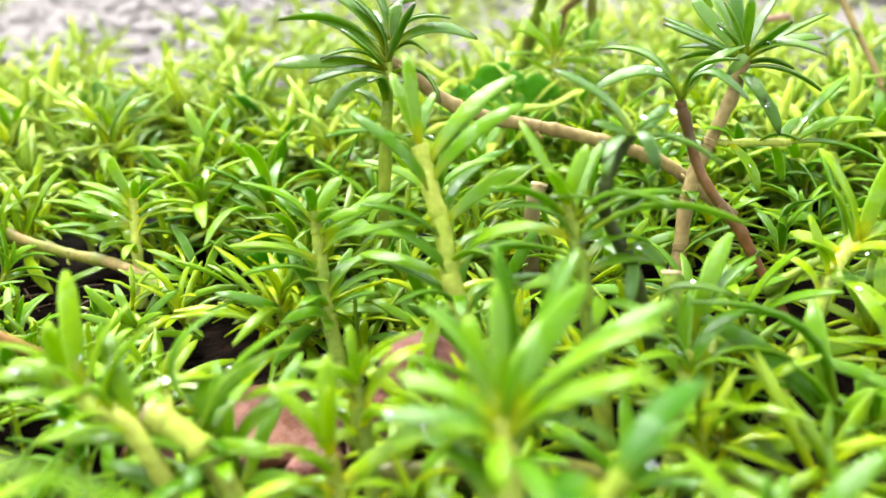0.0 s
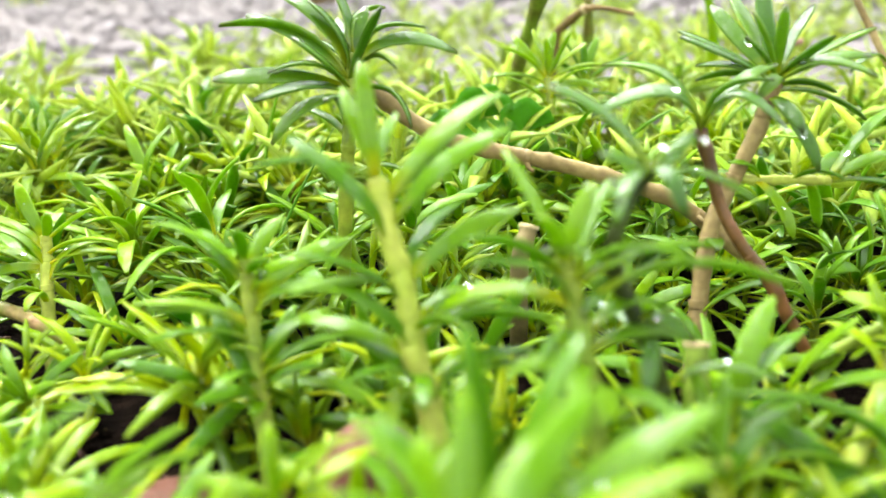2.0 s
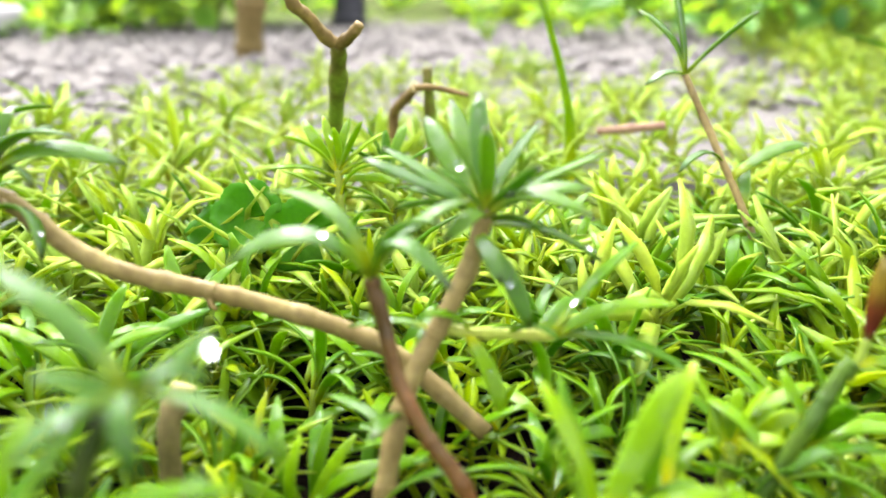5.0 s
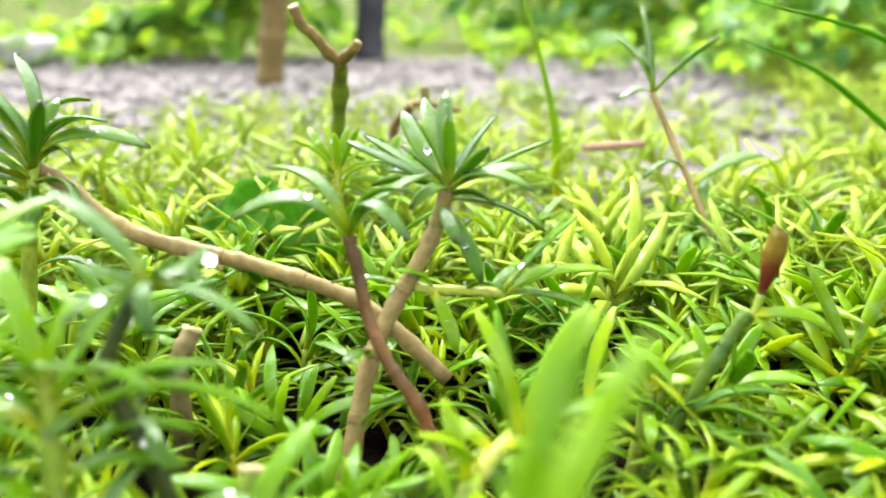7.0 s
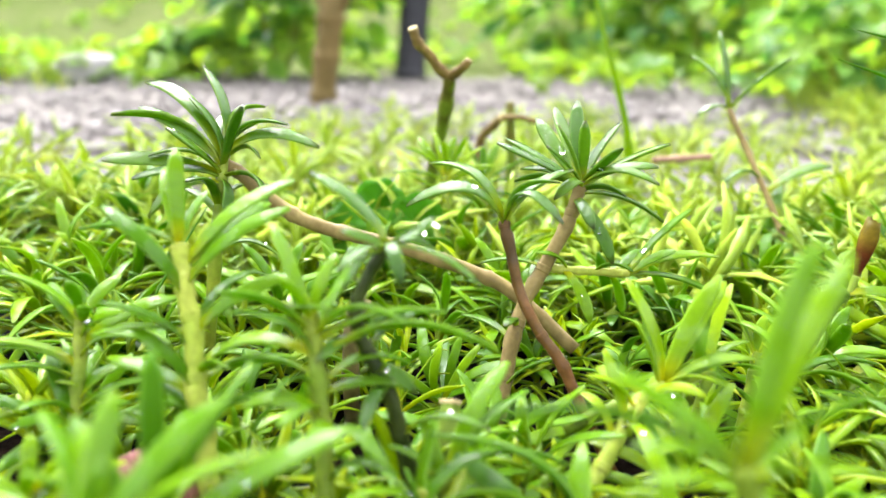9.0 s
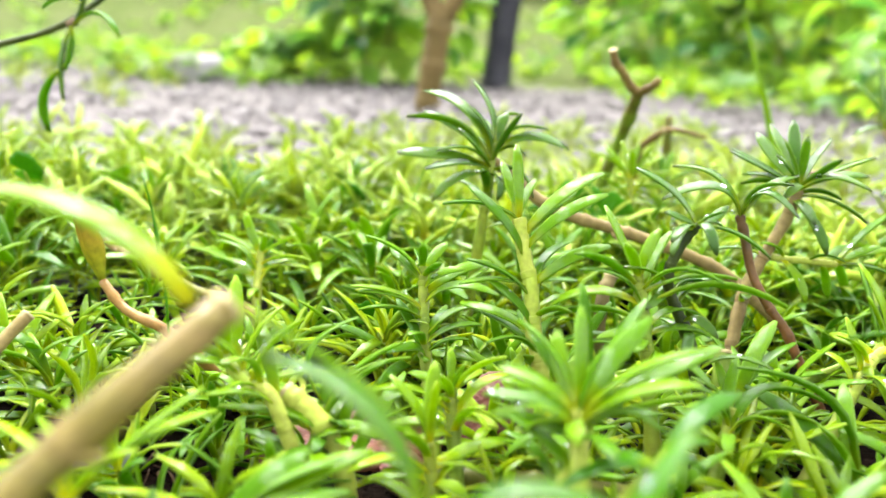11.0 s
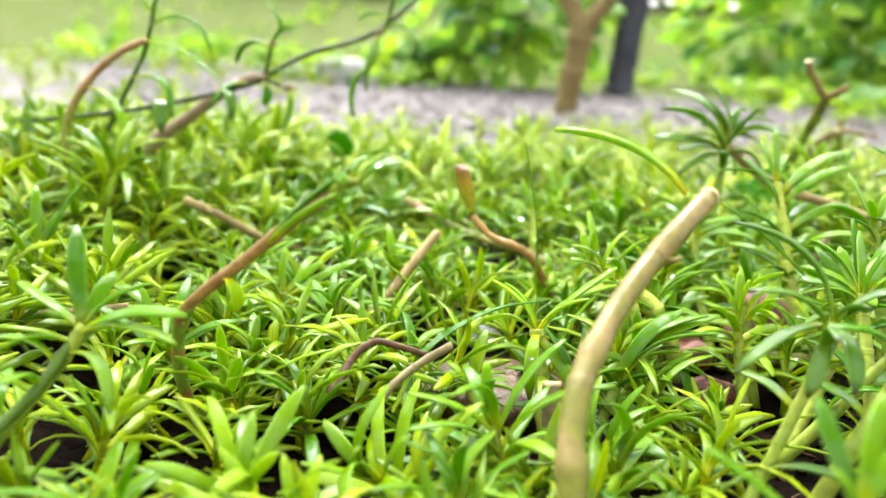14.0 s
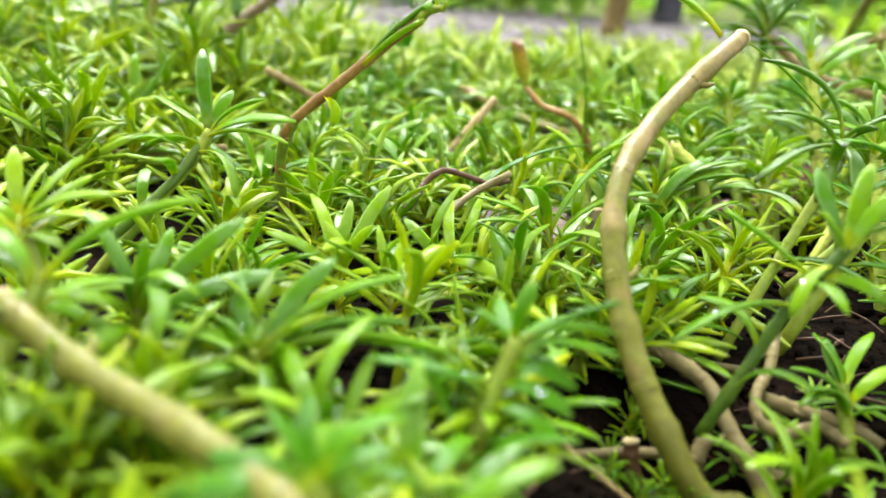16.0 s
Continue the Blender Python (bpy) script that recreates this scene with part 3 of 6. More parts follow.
def joints(thing, body, pts, r0, r1, mat):
    """Leaf scars: thin raised rings round a bare stem, with a small dry stump on some."""
    line = spline(pts, 10)
    o = np.array(thing.matrix_basis.translation)
    n = max(2, min(5, len(pts) - 2))
    for k in range(n):
        i = int((k + 0.6) / n * (len(line) - 2))
        u = i / (len(line) - 1)
        r = r0 + (r1 - r0) * u
        d = line[i + 1] - line[i]
        d = d / np.linalg.norm(d)
        c = line[i] - o
        v, f = tube_data([c - d * r * 0.45, c, c + d * r * 0.45], r * 1.02, r * 1.06, 10, 2, 0, 0.05)
        mesh_object("node", v, f, mat, body)
        if k % 2 == 0:
            side = np.cross(d, (0.3, 0.2 - 0.5 * (k % 4), 1.0))
            side /= np.linalg.norm(side)
            v, f = tube_data([c + side * r * 0.7, c + side * r * 1.5 + d * r * 0.4, c + side * r * 1.9 + d * r * 1.1], r * 0.4, r * 0.2, 6, 3, 0, 0.1)
            mesh_object("scar", v, f, mat, body)


def runner(label, points, mat, r0, r1, foot=None):
    """A bare stem along the points; with foot, its first half is a stem of that other colour."""
    pts = metres(points)
    thing = root("runner", pts[0], label, "plant stem", "bare runners and roots")
    body = stalk("stem", pts, r0, r1, mat, thing, sides=10, steps=8, knots=len(pts) - 1, wobble=0.05)
    joints(thing, body, pts, r0, r1, mat)
    if foot:
        stalk("lower_stem", pts[: len(pts) // 2 + 1], r0 * 1.1, r0 * 1.02, foot, thing, sides=10, steps=8, knots=3, wobble=0.05)
    return thing


def cut_end(parent, a, b, r, mat=None):
    """A short pale disc of cut pith with a raised rim at the end b of a stalk that comes from a."""
    d = Vector(b) - Vector(a)
    d.normalize()
    o = Vector(parent.matrix_basis.translation)
    p = Vector(b) - o
    q = d.to_track_quat("Z", "Y").to_matrix()
    verts, faces = [], []
    for ring, (rad, h) in enumerate(((1.06, -0.25), (1.08, 0.12), (0.86, 0.16), (0.5, 0.04))):
        for j in range(12):
            t = 2 * math.pi * j / 12
            k = 1 + 0.05 * math.sin(3 * t + ring)
            verts.append(p + q @ Vector((r * rad * k * math.cos(t), r * rad * k * math.sin(t), r * h)))
    for ring in range(3):
        for j in range(12):
            i = (j + 1) % 12
            faces.append((ring * 12 + j, ring * 12 + i, (ring + 1) * 12 + i, (ring + 1) * 12 + j))
    faces.append(tuple(36 + j for j in range(12)))
    return mesh_object("cut_end", verts, faces, mat or CUT, parent, "pale cut pith")


def bent_stalk(label, points, mat, r0, r1):
    pts = metres(points)
    thing = root("bare_stalk", pts[0], label, "plant stem", "bare cut stalks")
    body = stalk("stem", pts, r0, r1, mat, thing, sides=12, steps=8, knots=max(2, len(pts) - 2), wobble=0.05)
    joints(thing, body, pts, r0, r1, mat)
    cut_end(thing, pts[-2], pts[-1], r1)
    return thing


def stub(label, foot, top, r, mat):
    pts = metres([(foot[0], foot[1], -2), foot, top])
    thing = root("cut_stub", pts[0], label, "plant stem", "bare cut stalks")
    stalk("stem", pts, r, r * 0.95, mat, thing, sides=12, knots=2)
    cut_end(thing, pts[1], pts[2], r)
    return thing


def pod(parent, a, b, r, mat, name="bud", label="", parts=4, wide=0.7, close=0.9):
    """A bud of several overlapping scales between a and b, widest at a part of its height and open at its lip."""
    a, b = Vector(a), Vector(b)
    o = Vector(parent.matrix_basis.translation)
    d = b - a
    length = d.length
    q = d.normalized().to_track_quat("Z", "Y").to_matrix()
    for k in range(parts):
        verts, faces = [], []
        turn = 2 * math.pi * k / parts
        for i in range(9):
            u = i / 8
            w = r * (0.30 + 0.80 * math.sin(math.pi * 0.5 * min(1, u / wide)) ** 1.4) * (1.0 if u < wide else 1 - close * (u - wide))
            for j in range(6):
                t = turn + (j / 5 - 0.5) * 2 * math.pi / parts * 1.5
                lift = 1 + 0.06 * (k % 2) + 0.08 * math.cos((j / 5 - 0.5) * 3.0)
                verts.append(a - o + q @ Vector((w * lift * math.cos(t), w * lift * math.sin(t), length * u * (1 - 0.06 * (k % 3)))))
        for i in range(8):
            for j in range(5):
                faces.append((i * 6 + j, i * 6 + j + 1, (i + 1) * 6 + j + 1, (i + 1) * 6 + j))
        ob = mesh_object(name, verts, faces, mat, parent, label)
        so = ob.modifiers.new("thick", "SOLIDIFY")
        so.thickness = r * 0.12


def bud_flower():
    pts = metres([(-44, -42, 6), (-51.2, -53.5, 21.8), (-62, -51, 25), (-68.6, -48, 29.5)])
    thing = root("flower_bud", pts[0], "withered yellow-brown flower bud on a red-brown stalk", "flower bud")
    stalk("stem", pts, 0.0011, 0.0009, STEM_BENT, thing, knots=3)
    pod(thing, pts[-1], (-0.0738, -0.0456, 0.0435), 0.0019, SEPAL, "sepal", "olive and brown sepal with a pale withered lip", 5, 0.55, 0.3)
    cut_end(thing, pts[-1], (-0.0738, -0.0456, 0.0424), 0.0012, STEM_RED)


def red_bud():
    thing = root("red_bud", (0.1276, 0.0014, 0.030), "red-brown translucent bud on a green stalk", "flower bud")
    stalk("stem", metres([(126, 0.5, 29), (127.6, 1.4, 32), (128.5, 2.0, 34.5)]), 0.0006, 0.0007, STEM_GREEN, thing)
    pod(thing, (0.1284, 0.0019, 0.0340), (0.1317, 0.0052, 0.0449), 0.0015, PETAL_RED, "petal", "thin petal, dark red below and olive above", 3, 0.74, 0.9)


def forked_twig(name, label, stems, mat, group="dry twigs"):
    first = metres(stems[0][0])
    thing = root(name, (first[0][0], first[0][1], 0.0), label, "twig", group)
    for k, (pts, r0, r1) in enumerate(stems):
        p = metres(pts)
        stalk("twig", p, r0, r1, STEM_BROWN if k else mat, thing, knots=2, wobble=0.1)
        if k == 1:
            cut_end(thing, p[-2], p[-1], r1, CUT)
    return thing


def blade(label, points, width, mat, name="grass_blade"):
    """A folded blade of grass."""
    line = spline(metres(points), 7)
    n = len(line)
    thing = root(name, tuple(line[0]), label, "grass", "grass blades")
    verts, faces, uv = [], [], []
    for k, c in enumerate(line):
        t = line[min(k + 1, n - 1)] - line[max(k - 1, 0)]
        side = np.cross(t, (0.1, 0.25, 1.0))
        side /= np.linalg.norm(side) + 1e-9
        u = k / (n - 1)
        w = width * (0.4 + 1.2 * u) if u < 0.4 else width * 0.88 * max(0.04, 1 - ((u - 0.4) / 0.6) ** 2)
        up = np.cross(side, t / (np.linalg.norm(t) + 1e-9))
        for s in (-1, 0, 1):
            verts.append(c - line[0] + side * s * w + up * abs(s) * w * 0.5)
            uv.append((u, 0.5 + 0.5 * s))
        for s in (1, 0, -1):
            verts.append(c - line[0] + side * s * w + up * (abs(s) * w * 0.5 - 0.00025))
            uv.append((u, 0.5 + 0.5 * s))
    for k in range(n - 1):
        for j in range(6):
            i = (j + 1) % 6
            faces.append((k * 6 + j, (k + 1) * 6 + j, (k + 1) * 6 + i, k * 6 + i))
    mesh_object("blade", verts, faces, mat, thing, uv=uv)
    return thing


def lobed_leaf(label, place, radius, tilt, turn, stalk_to):
    """A round leaf with scalloped lobes, cupped, on its own stalk."""
    thing = root("lobed_leaf", stalk_to, label, "leaf", "round lobed leaves")
    m = Matrix.Translation(Vector(place) - Vector(stalk_to)) @ Euler((radians(tilt), 0, radians(turn))).to_matrix().to_4x4()
    verts, faces, uv = [m @ Vector((0, 0, 0))], [], [(0.1, 0.5)]
    n, rings = 72, 5
    for k in range(1, rings + 1):
        f = k / rings
        for j in range(n):
            a = math.pi * 0.06 + (2 * math.pi - math.pi * 0.12) * j / (n - 1)
            lob = 1 + 0.17 * f * abs(math.sin(a * 3.5)) ** 0.7 + 0.02 * math.sin(a * 27) * f
            r = radius * f * lob
            z = radius * (0.22 * f * f + 0.025 * f * math.cos(a * 9))
            verts.append(m @ Vector((r * math.cos(a), r * math.sin(a), z)))
            uv.append((f, j / n))
    for j in range(n - 1):
        faces.append((0, 1 + j, 2 + j))
    for k in range(rings - 1):
        for j in range(n - 1):
            a, b = 1 + k * n + j, 1 + (k + 1) * n + j
            faces.append((a, b, b + 1, a + 1))
    ob = mesh_object("blade", verts, faces, LEAF_LOBED, thing, uv=uv)
    so = ob.modifiers.new("thick", "SOLIDIFY")
    so.thickness = 0.0004
    mid = (Vector(place) + Vector(stalk_to)) / 2 + Vector((0.002, 0, 0.002))
    stalk("stalk", [stalk_to, tuple(mid), place], 0.0007, 0.0005, STEM_GREEN, thing)
    return thing


shoot("tall moss rose shoot with a pale jointed stem and wet leaves", [(22.4, -50.9, -2), (19.5, -43.4, 15.4), (18.8, -41.8, 19.3), (17, -39.4, 24.9), (15.9, -36.1, 32.7), (14.3, -34.1, 37.4), (13.1, -31.9, 42.6), (12.4, -30.9, 45)], [
    (1.00, 113, 69, 15.3, 0.03), (1.00, 124, 49, 14.0, 0.03), (1.00, 72, 46, 10.0, 0.03), (0.99, -180, 8, 15.9, 0.1), (0.83, 32, 34, 22.0, 0.1),
    (0.83, 51, 25, 18.2, 0.1), (0.76, 14, 36, 20.1, 0.1), (0.71, -180, 50, 18.7, 0.1), (0.58, 55, 29, 14.0, 0.1), (0.57, 14, 29, 17.6, 0.1),
    (0.52, -172, 31, 15.5, 0.1), (0.46, -41, 25, 10.6, 0.1), (0.42, 178, 46, 13.7, 0.1), (0.40, 165, 15, 16.5, 0.1), (0.27, -154, 24, 12.3, 0.19),
    (0.44, 38, 3, 16.4, 0.1), (0.30, 47, 7, 10.4, 0.1),
], stem_mat=STEM_PALE, r0=0.0018, r1=0.0013, knots=6, width=1.2)
shoot("dark green moss rose rosette on a tan trailing branch", [(-2.7, 13.8, -2), (0.5, 17.5, 31.9), (1.3, 18.5, 40.3), (1.8, 19.5, 46.2), (2, 21.2, 50.8), (2.6, 22.1, 53.4)], [
    (0.67, -173, 28, 25.5, 0.19), (0.63, -171, 8, 24.9, 0.1), (0.62, -151, 2, 18.2, 0.1), (0.72, 170, 31, 22.5, 0.1), (0.80, 155, 32, 27.5, 0.19),
    (0.93, 124, 49, 21.7, 0.1), (0.75, 169, 62, 15.0, 0.1), (0.65, -129, 40, 15.8, 0.03), (0.70, -45, 52, 17.5, 0.03), (0.93, 70, 30, 15.3, 0.19),
    (0.85, 16, 4, 20.2, 0.19), (0.80, 4, 27, 15.8, 0.19), (0.80, 36, 36, 13.0, 0.1), (0.75, -15, 7, 9.5, 0.19), (0.60, -71, -32, 10.4, 0.1),
    (0.58, -156, -26, 16.9, 0.19), (0.62, -30, -21, 14.8, 0.19), (0.85, 69, 58, 11.6, 0.03), (0.85, 112, 31, 13.7, 0.03), (0.85, 123, 10, 16.2, 0.03),
], mat=LEAF_WET, stem_mat=STEM_GREEN, knots=3, width=1.35)
shoot("bright green moss rose shoot with upright young leaves", [(0.9, -51.9, -2), (-3.9, -38.4, 12.9), (-5.4, -34.3, 17.4), (-6.4, -29.8, 23), (-7.5, -26, 29.2), (-7.8, -25, 31.5)], [
    (0.95, -81, 61, 7.6, 0.03), (0.85, 63, 36, 10.0, 0.03), (0.90, 119, 28, 7.3, 0.03), (0.80, 177, 33, 15.5, 0.1), (0.77, 140, 26, 12.8, 0.1),
    (0.73, -9, 32, 10.3, 0.1), (0.70, 34, 20, 17.0, 0.1), (0.65, -2, 13, 16.5, 0.19), (0.60, -174, 15, 14.8, 0.1), (0.55, -155, 13, 14.4, 0.1),
    (0.45, 53, 22, 10.3, 0.1), (0.40, 30, 14, 13.5, 0.1), (0.28, -138, 15, 9.3, 0.19), (0.30, 13, 21, 9.7, 0.1), (0.82, -55, 32, 10.2, 0.03),
], knots=5)
shoot("bright green moss rose shoot with long curved leaves", [(41.8, -60.4, -2), (38.7, -50, 21.5), (37.9, -47.6, 27), (36.9, -45.1, 32.7), (35.9, -43, 36.9), (35.6, -42.6, 38.4)], [
    (0.87, 140, 53, 15.6, 0.03), (0.87, 44, 67, 10.3, 0.03), (0.83, -125, 58, 9.7, 0.03), (0.75, -165, 27, 14.6, 0.1), (0.72, -16, 17, 15.0, 0.19),
    (0.70, 19, 9, 19.4, 0.1), (0.63, 166, -11, 17.6, 0.19), (0.60, 1, 6, 25.4, 0.19), (0.52, 155, -8, 18.1, 0.1), (0.47, -128, 3, 8.2, 0.19),
    (0.45, 25, -5, 14.0, 0.1), (0.37, 106, 14, 10.5, 0.1), (0.32, -152, 17, 11.1, 0.19), (0.23, -88, 16, 10.0, 0.19), (0.22, -35, 4, 12.7, 0.19),
    (0.72, 61, 43, 14.7, 0.03),
], knots=5)
shoot("small light green moss rose shoot on a tan runner", [(-56.8, 2.6, -2), (-58.2, 7.5, 6.2), (-59.2, 11.3, 12.4), (-59.8, 14.4, 16.9), (-60, 16, 20.6)], [
    (0.92, 146, 54, 13.1, 0.03), (0.92, 19, 31, 11.4, 0.03), (0.88, -28, 69, 7.3, 0.03), (0.79, 164, 24, 15.7, 0.1), (0.75, -4, 11, 15.4, 0.1),
    (0.65, 13, 2, 15.6, 0.1), (0.62, -174, -4, 11.9, 0.1), (0.56, 153, 13, 13.9, 0.1), (0.50, 24, -11, 10.1, 0.1), (0.40, -140, 18, 7.9, 0.1),
], mat=LEAF_YOUNG, stem_mat=STEM_PALE)
shoot("dark wet moss rose shoot with water pooled on its leaves", [(54.1, -44.4, -2), (48.9, -42, 17.7), (46.6, -41, 26.1), (42.4, -40.1, 34.4), (41.6, -40, 39), (43.5, -38.5, 44.1), (46.1, -37.3, 47.9)], [
    (0.99, 162, 38, 15.7, 0.1), (0.99, -155, 20, 7.4, 0.03), (0.97, -120, -5, 10.4, 0.1), (1.00, 35, 21, 8.1, -0.06), (1.00, -13, 34, 5.4, 0.03),
    (0.99, -14, -18, 14.5, 0.1), (0.99, -64, -25, 8.5, 0.19), (0.96, -121, -23, 9.6, 0.1), (1.00, 36, -12, 7.3, 0.1), (0.51, 30, 12, 8.4, 0.1),
    (0.50, -127, -6, 8.6, 0.1), (0.40, -32, -7, 7.5, 0.19),
], mat=LEAF_WET, stem_mat=STEM_DARK, r0=0.0013, r1=0.0009, width=1.15)
shoot("red-brown bare stem topped by two pairs of arching leaves", [(84.6, -12.8, -2), (76.4, -7.7, 13.4), (73.9, -6.1, 18.2), (69.5, -4.2, 23.7), (65.9, -1, 30.1), (63.6, 1.8, 38.5), (62.7, 2.7, 41.3), (62.4, 3.2, 42.7)], [
    (0.93, -170, 10, 19.0, 0.3), (0.99, 149, 27, 20.3, 0.19), (0.96, 23, 34, 17.2, 0.1), (0.93, -12, 40, 13.6, 0.19), (0.93, -38, 11, 14.0, 0.3),
], mat=LEAF_WET, stem_mat=STEM_RED, r0=0.00115, r1=0.00105, knots=2, width=1.35, low_leaves=0)
shoot("bushy light green rosette on a thick tan stem", [(61.4, -7.9, -2), (63.6, -1.3, 11.1), (64.8, 2.1, 17.9), (67.1, 6.8, 25.1), (71.1, 10.3, 32.2), (75.5, 13.3, 40.5), (77.2, 14.2, 46.1), (78, 15, 48.5)], [
    (0.96, -178, 25, 19.0, 0.03), (0.96, 151, 24, 19.5, 0.03), (0.99, 128, 36, 19.2, 0.03), (0.99, -176, 66, 12.6, 0.03), (1.00, 98, 55, 18.6, 0.03),
    (1.00, 111, 40, 21.0, 0.03), (1.00, -81, 85, 12.5, 0.03), (1.00, 47, 45, 16.0, 0.03), (0.96, 16, 24, 20.2, 0.03), (0.95, -9, 17, 15.6, 0.1),
    (0.92, -23, 9, 16.1, 0.19), (0.89, -36, 2, 10.4, 0.1), (0.87, 5, -18, 18.7, 0.1), (0.83, -75, -21, 10.8, 0.1), (0.83, -49, -47, 15.4, 0.1),
    (0.92, 171, 3, 13.4, 0.1), (0.93, 146, 9, 14.4, 0.1), (0.96, 61, 37, 13.2, 0.03), (0.99, -142, 40, 12.3, 0.03), (0.99, -38, 41, 12.0, 0.03),
    (0.92, -120, -5, 10.3, 0.19),
], mat=LEAF_WET, stem_mat=STEM_TAN, r0=0.0016, r1=0.0013, knots=5)
shoot("pale side twig with narrow leaves", [(71.2, 11.2, 31.6), (75.2, 11.1, 31.1), (81.6, 10.2, 31.2), (88, 10.2, 31)], [
    (0.97, 30, 39, 19.1, 0.03), (1.00, -7, 34, 10.2, 0.03), (1.00, 16, 8, 19.6, 0.1), (1.00, -4, -15, 21.0, 0.1), (0.33, -59, -42, 12.6, 0.1),
    (0.36, -156, 31, 8.2, 0.1), (0.64, -40, 13, 8.8, 0.1), (0.78, 16, -67, 10.2, 0.1), (0.86, 50, 18, 10.4, 0.03),
], stem_mat=STEM_PALE, r0=0.0009, r1=0.0008, knots=3, low_leaves=0)
shoot("yellow-green moss rose shoot with spreading wet leaves", [(28.7, -115.2, -2), (25.5, -92.6, 24.6), (25.2, -90.4, 27.3), (24.8, -88.4, 29.4), (24.7, -87.7, 30.8)], [
    (0.92, 94, 52, 15.8, 0.03), (0.92, 52, 36, 19.0, 0.03), (0.79, 12, 32, 20.4, 0.1), (0.75, -4, 26, 17.4, 0.1), (0.83, 11, 74, 11.2, 0.03),
    (0.90, 163, 21, 12.9, 0.1), (0.77, -173, 15, 13.5, 0.1), (0.94, 128, 30, 17.4, 0.1), (0.65, -92, 18, 12.1, 0.1), (0.65, -13, 6, 12.9, 0.19),
    (0.94, 113, 37, 13.3, 0.03), (0.92, 67, 27, 14.7, 0.03), (0.69, 174, -15, 7.9, 0.1),
], mat=LEAF, stem_mat=STEM_PALE)
shoot("glossy curved moss rose leaf on a low stem", [(8.2, -112.1, -2), (33.9, -97.4, 27.3), (34.8, -96.9, 28.3)], [
    (1.00, 38, 29, 15.9, 0.1), (1.00, 140, -19, 8.3, 0.1), (1.00, 45, -21, 11.3, 0.1),
], mat=LEAF_DARK, width=1.4)
shoot("small yellow-tipped moss rose shoot above the soil", [(9.1, -78.9, -2), (6, -68.7, 12.2), (5.1, -66, 15.9), (4.3, -63.6, 19.1), (4, -62.8, 20.9)], [
    (0.92, 108, 66, 7.7, 0.03), (0.79, -167, 33, 8.8, 0.1), (0.83, 5, 41, 12.0, 0.1), (0.90, 46, 23, 7.3, 0.03), (0.69, -125, 15, 6.3, 0.1),
    (0.52, -22, 9, 8.7, 0.1), (0.50, 161, -1, 8.4, 0.1), (0.38, -36, 23, 8.6, 0.19), (0.75, -107, 57, 7.4, 0.03), (0.33, -150, 4, 7.0, 0.1),
    (0.79, -45, 65, 9.1, 0.03),
], mat=LEAF_YOUNG)
shoot("leafy moss rose shoot lying over bare soil", [(-13.5, -78.9, -2), (-22.7, -75.7, 20.5), (-27.5, -74.1, 22.5), (-31.7, -72.1, 25.2), (-33.9, -71.4, 27)], [
    (0.75, 133, 47, 10.3, 0.03), (0.69, 113, 45, 18.0, 0.03), (0.60, 63, 49, 14.0, 0.1), (0.52, 29, 51, 14.3, 0.1), (0.96, 171, 27, 9.7, 0.1),
    (0.81, -158, 23, 9.4, 0.1), (0.40, -127, 10, 8.0, 0.1), (0.62, -142, 26, 11.0, 0.1), (0.25, -140, 21, 12.2, 0.1), (0.83, -71, 83, 9.7, 0.03),
], mat=LEAF_YOUNG, stem_mat=STEM_PALE)
shoot("moss rose shoot with drooping channelled leaves", [(-13.4, -90.7, -2), (-16.3, -74.9, 11.5), (-16.9, -71.4, 14.5), (-16.6, -68.7, 18.1)], [
    (1.00, 61, 62, 16.0, 0.3), (0.89, 37, 37, 18.2, 0.1), (0.72, 86, 43, 10.3, 0.1), (0.67, 16, 49, 16.5, 0.1), (0.58, -44, 33, 10.2, 0.1),
    (0.67, 137, 14, 10.9, 0.3), (0.67, 37, 33, 19.9, 0.19), (0.47, -9, 15, 13.3, 0.19), (0.47, 134, 19, 15.3, 0.1), (0.42, -76, 22, 10.1, 0.1),
])
shoot("moss rose shoot with long arching leaves beside a thick runner", [(74.6, -62.3, 1.4), (74.9, -59, 4), (75.1, -55.5, 7)], [
    (0.92, 170, 42, 29.1, 0.3), (0.79, 151, 33, 25.7, 0.19), (0.96, 91, 48, 19.4, 0.1), (0.88, -8, 53, 9.2, 0.1), (0.58, 177, 60, 17.0, 0.1),
    (0.54, -163, 12, 17.9, 0.1), (0.42, 8, 46, 8.1, 0.03), (0.33, 139, 14, 11.3, 0.1), (0.29, -141, 44, 12.2, 0.1),
])
shoot("light green side branch with upright leaves", [(73.7, -24.3, 13.3), (78.7, -23, 15.6), (86.1, -21.2, 18.6), (96.3, -18.9, 22.2)], [
    (0.78, 110, 56, 19.0, 0.03), (0.97, 73, 65, 15.2, 0.03), (0.69, -30, 1, 7.7, 0.1), (0.33, -152, -2, 8.2, 0.03), (0.53, -51, -28, 16.8, 0.19),
    (0.83, 14, 23, 12.1, 0.1), (0.44, 18, -22, 11.2, 0.1),
], stem_mat=STEM_GREEN, r0=0.0011, r1=0.0010, knots=3, low_leaves=0)
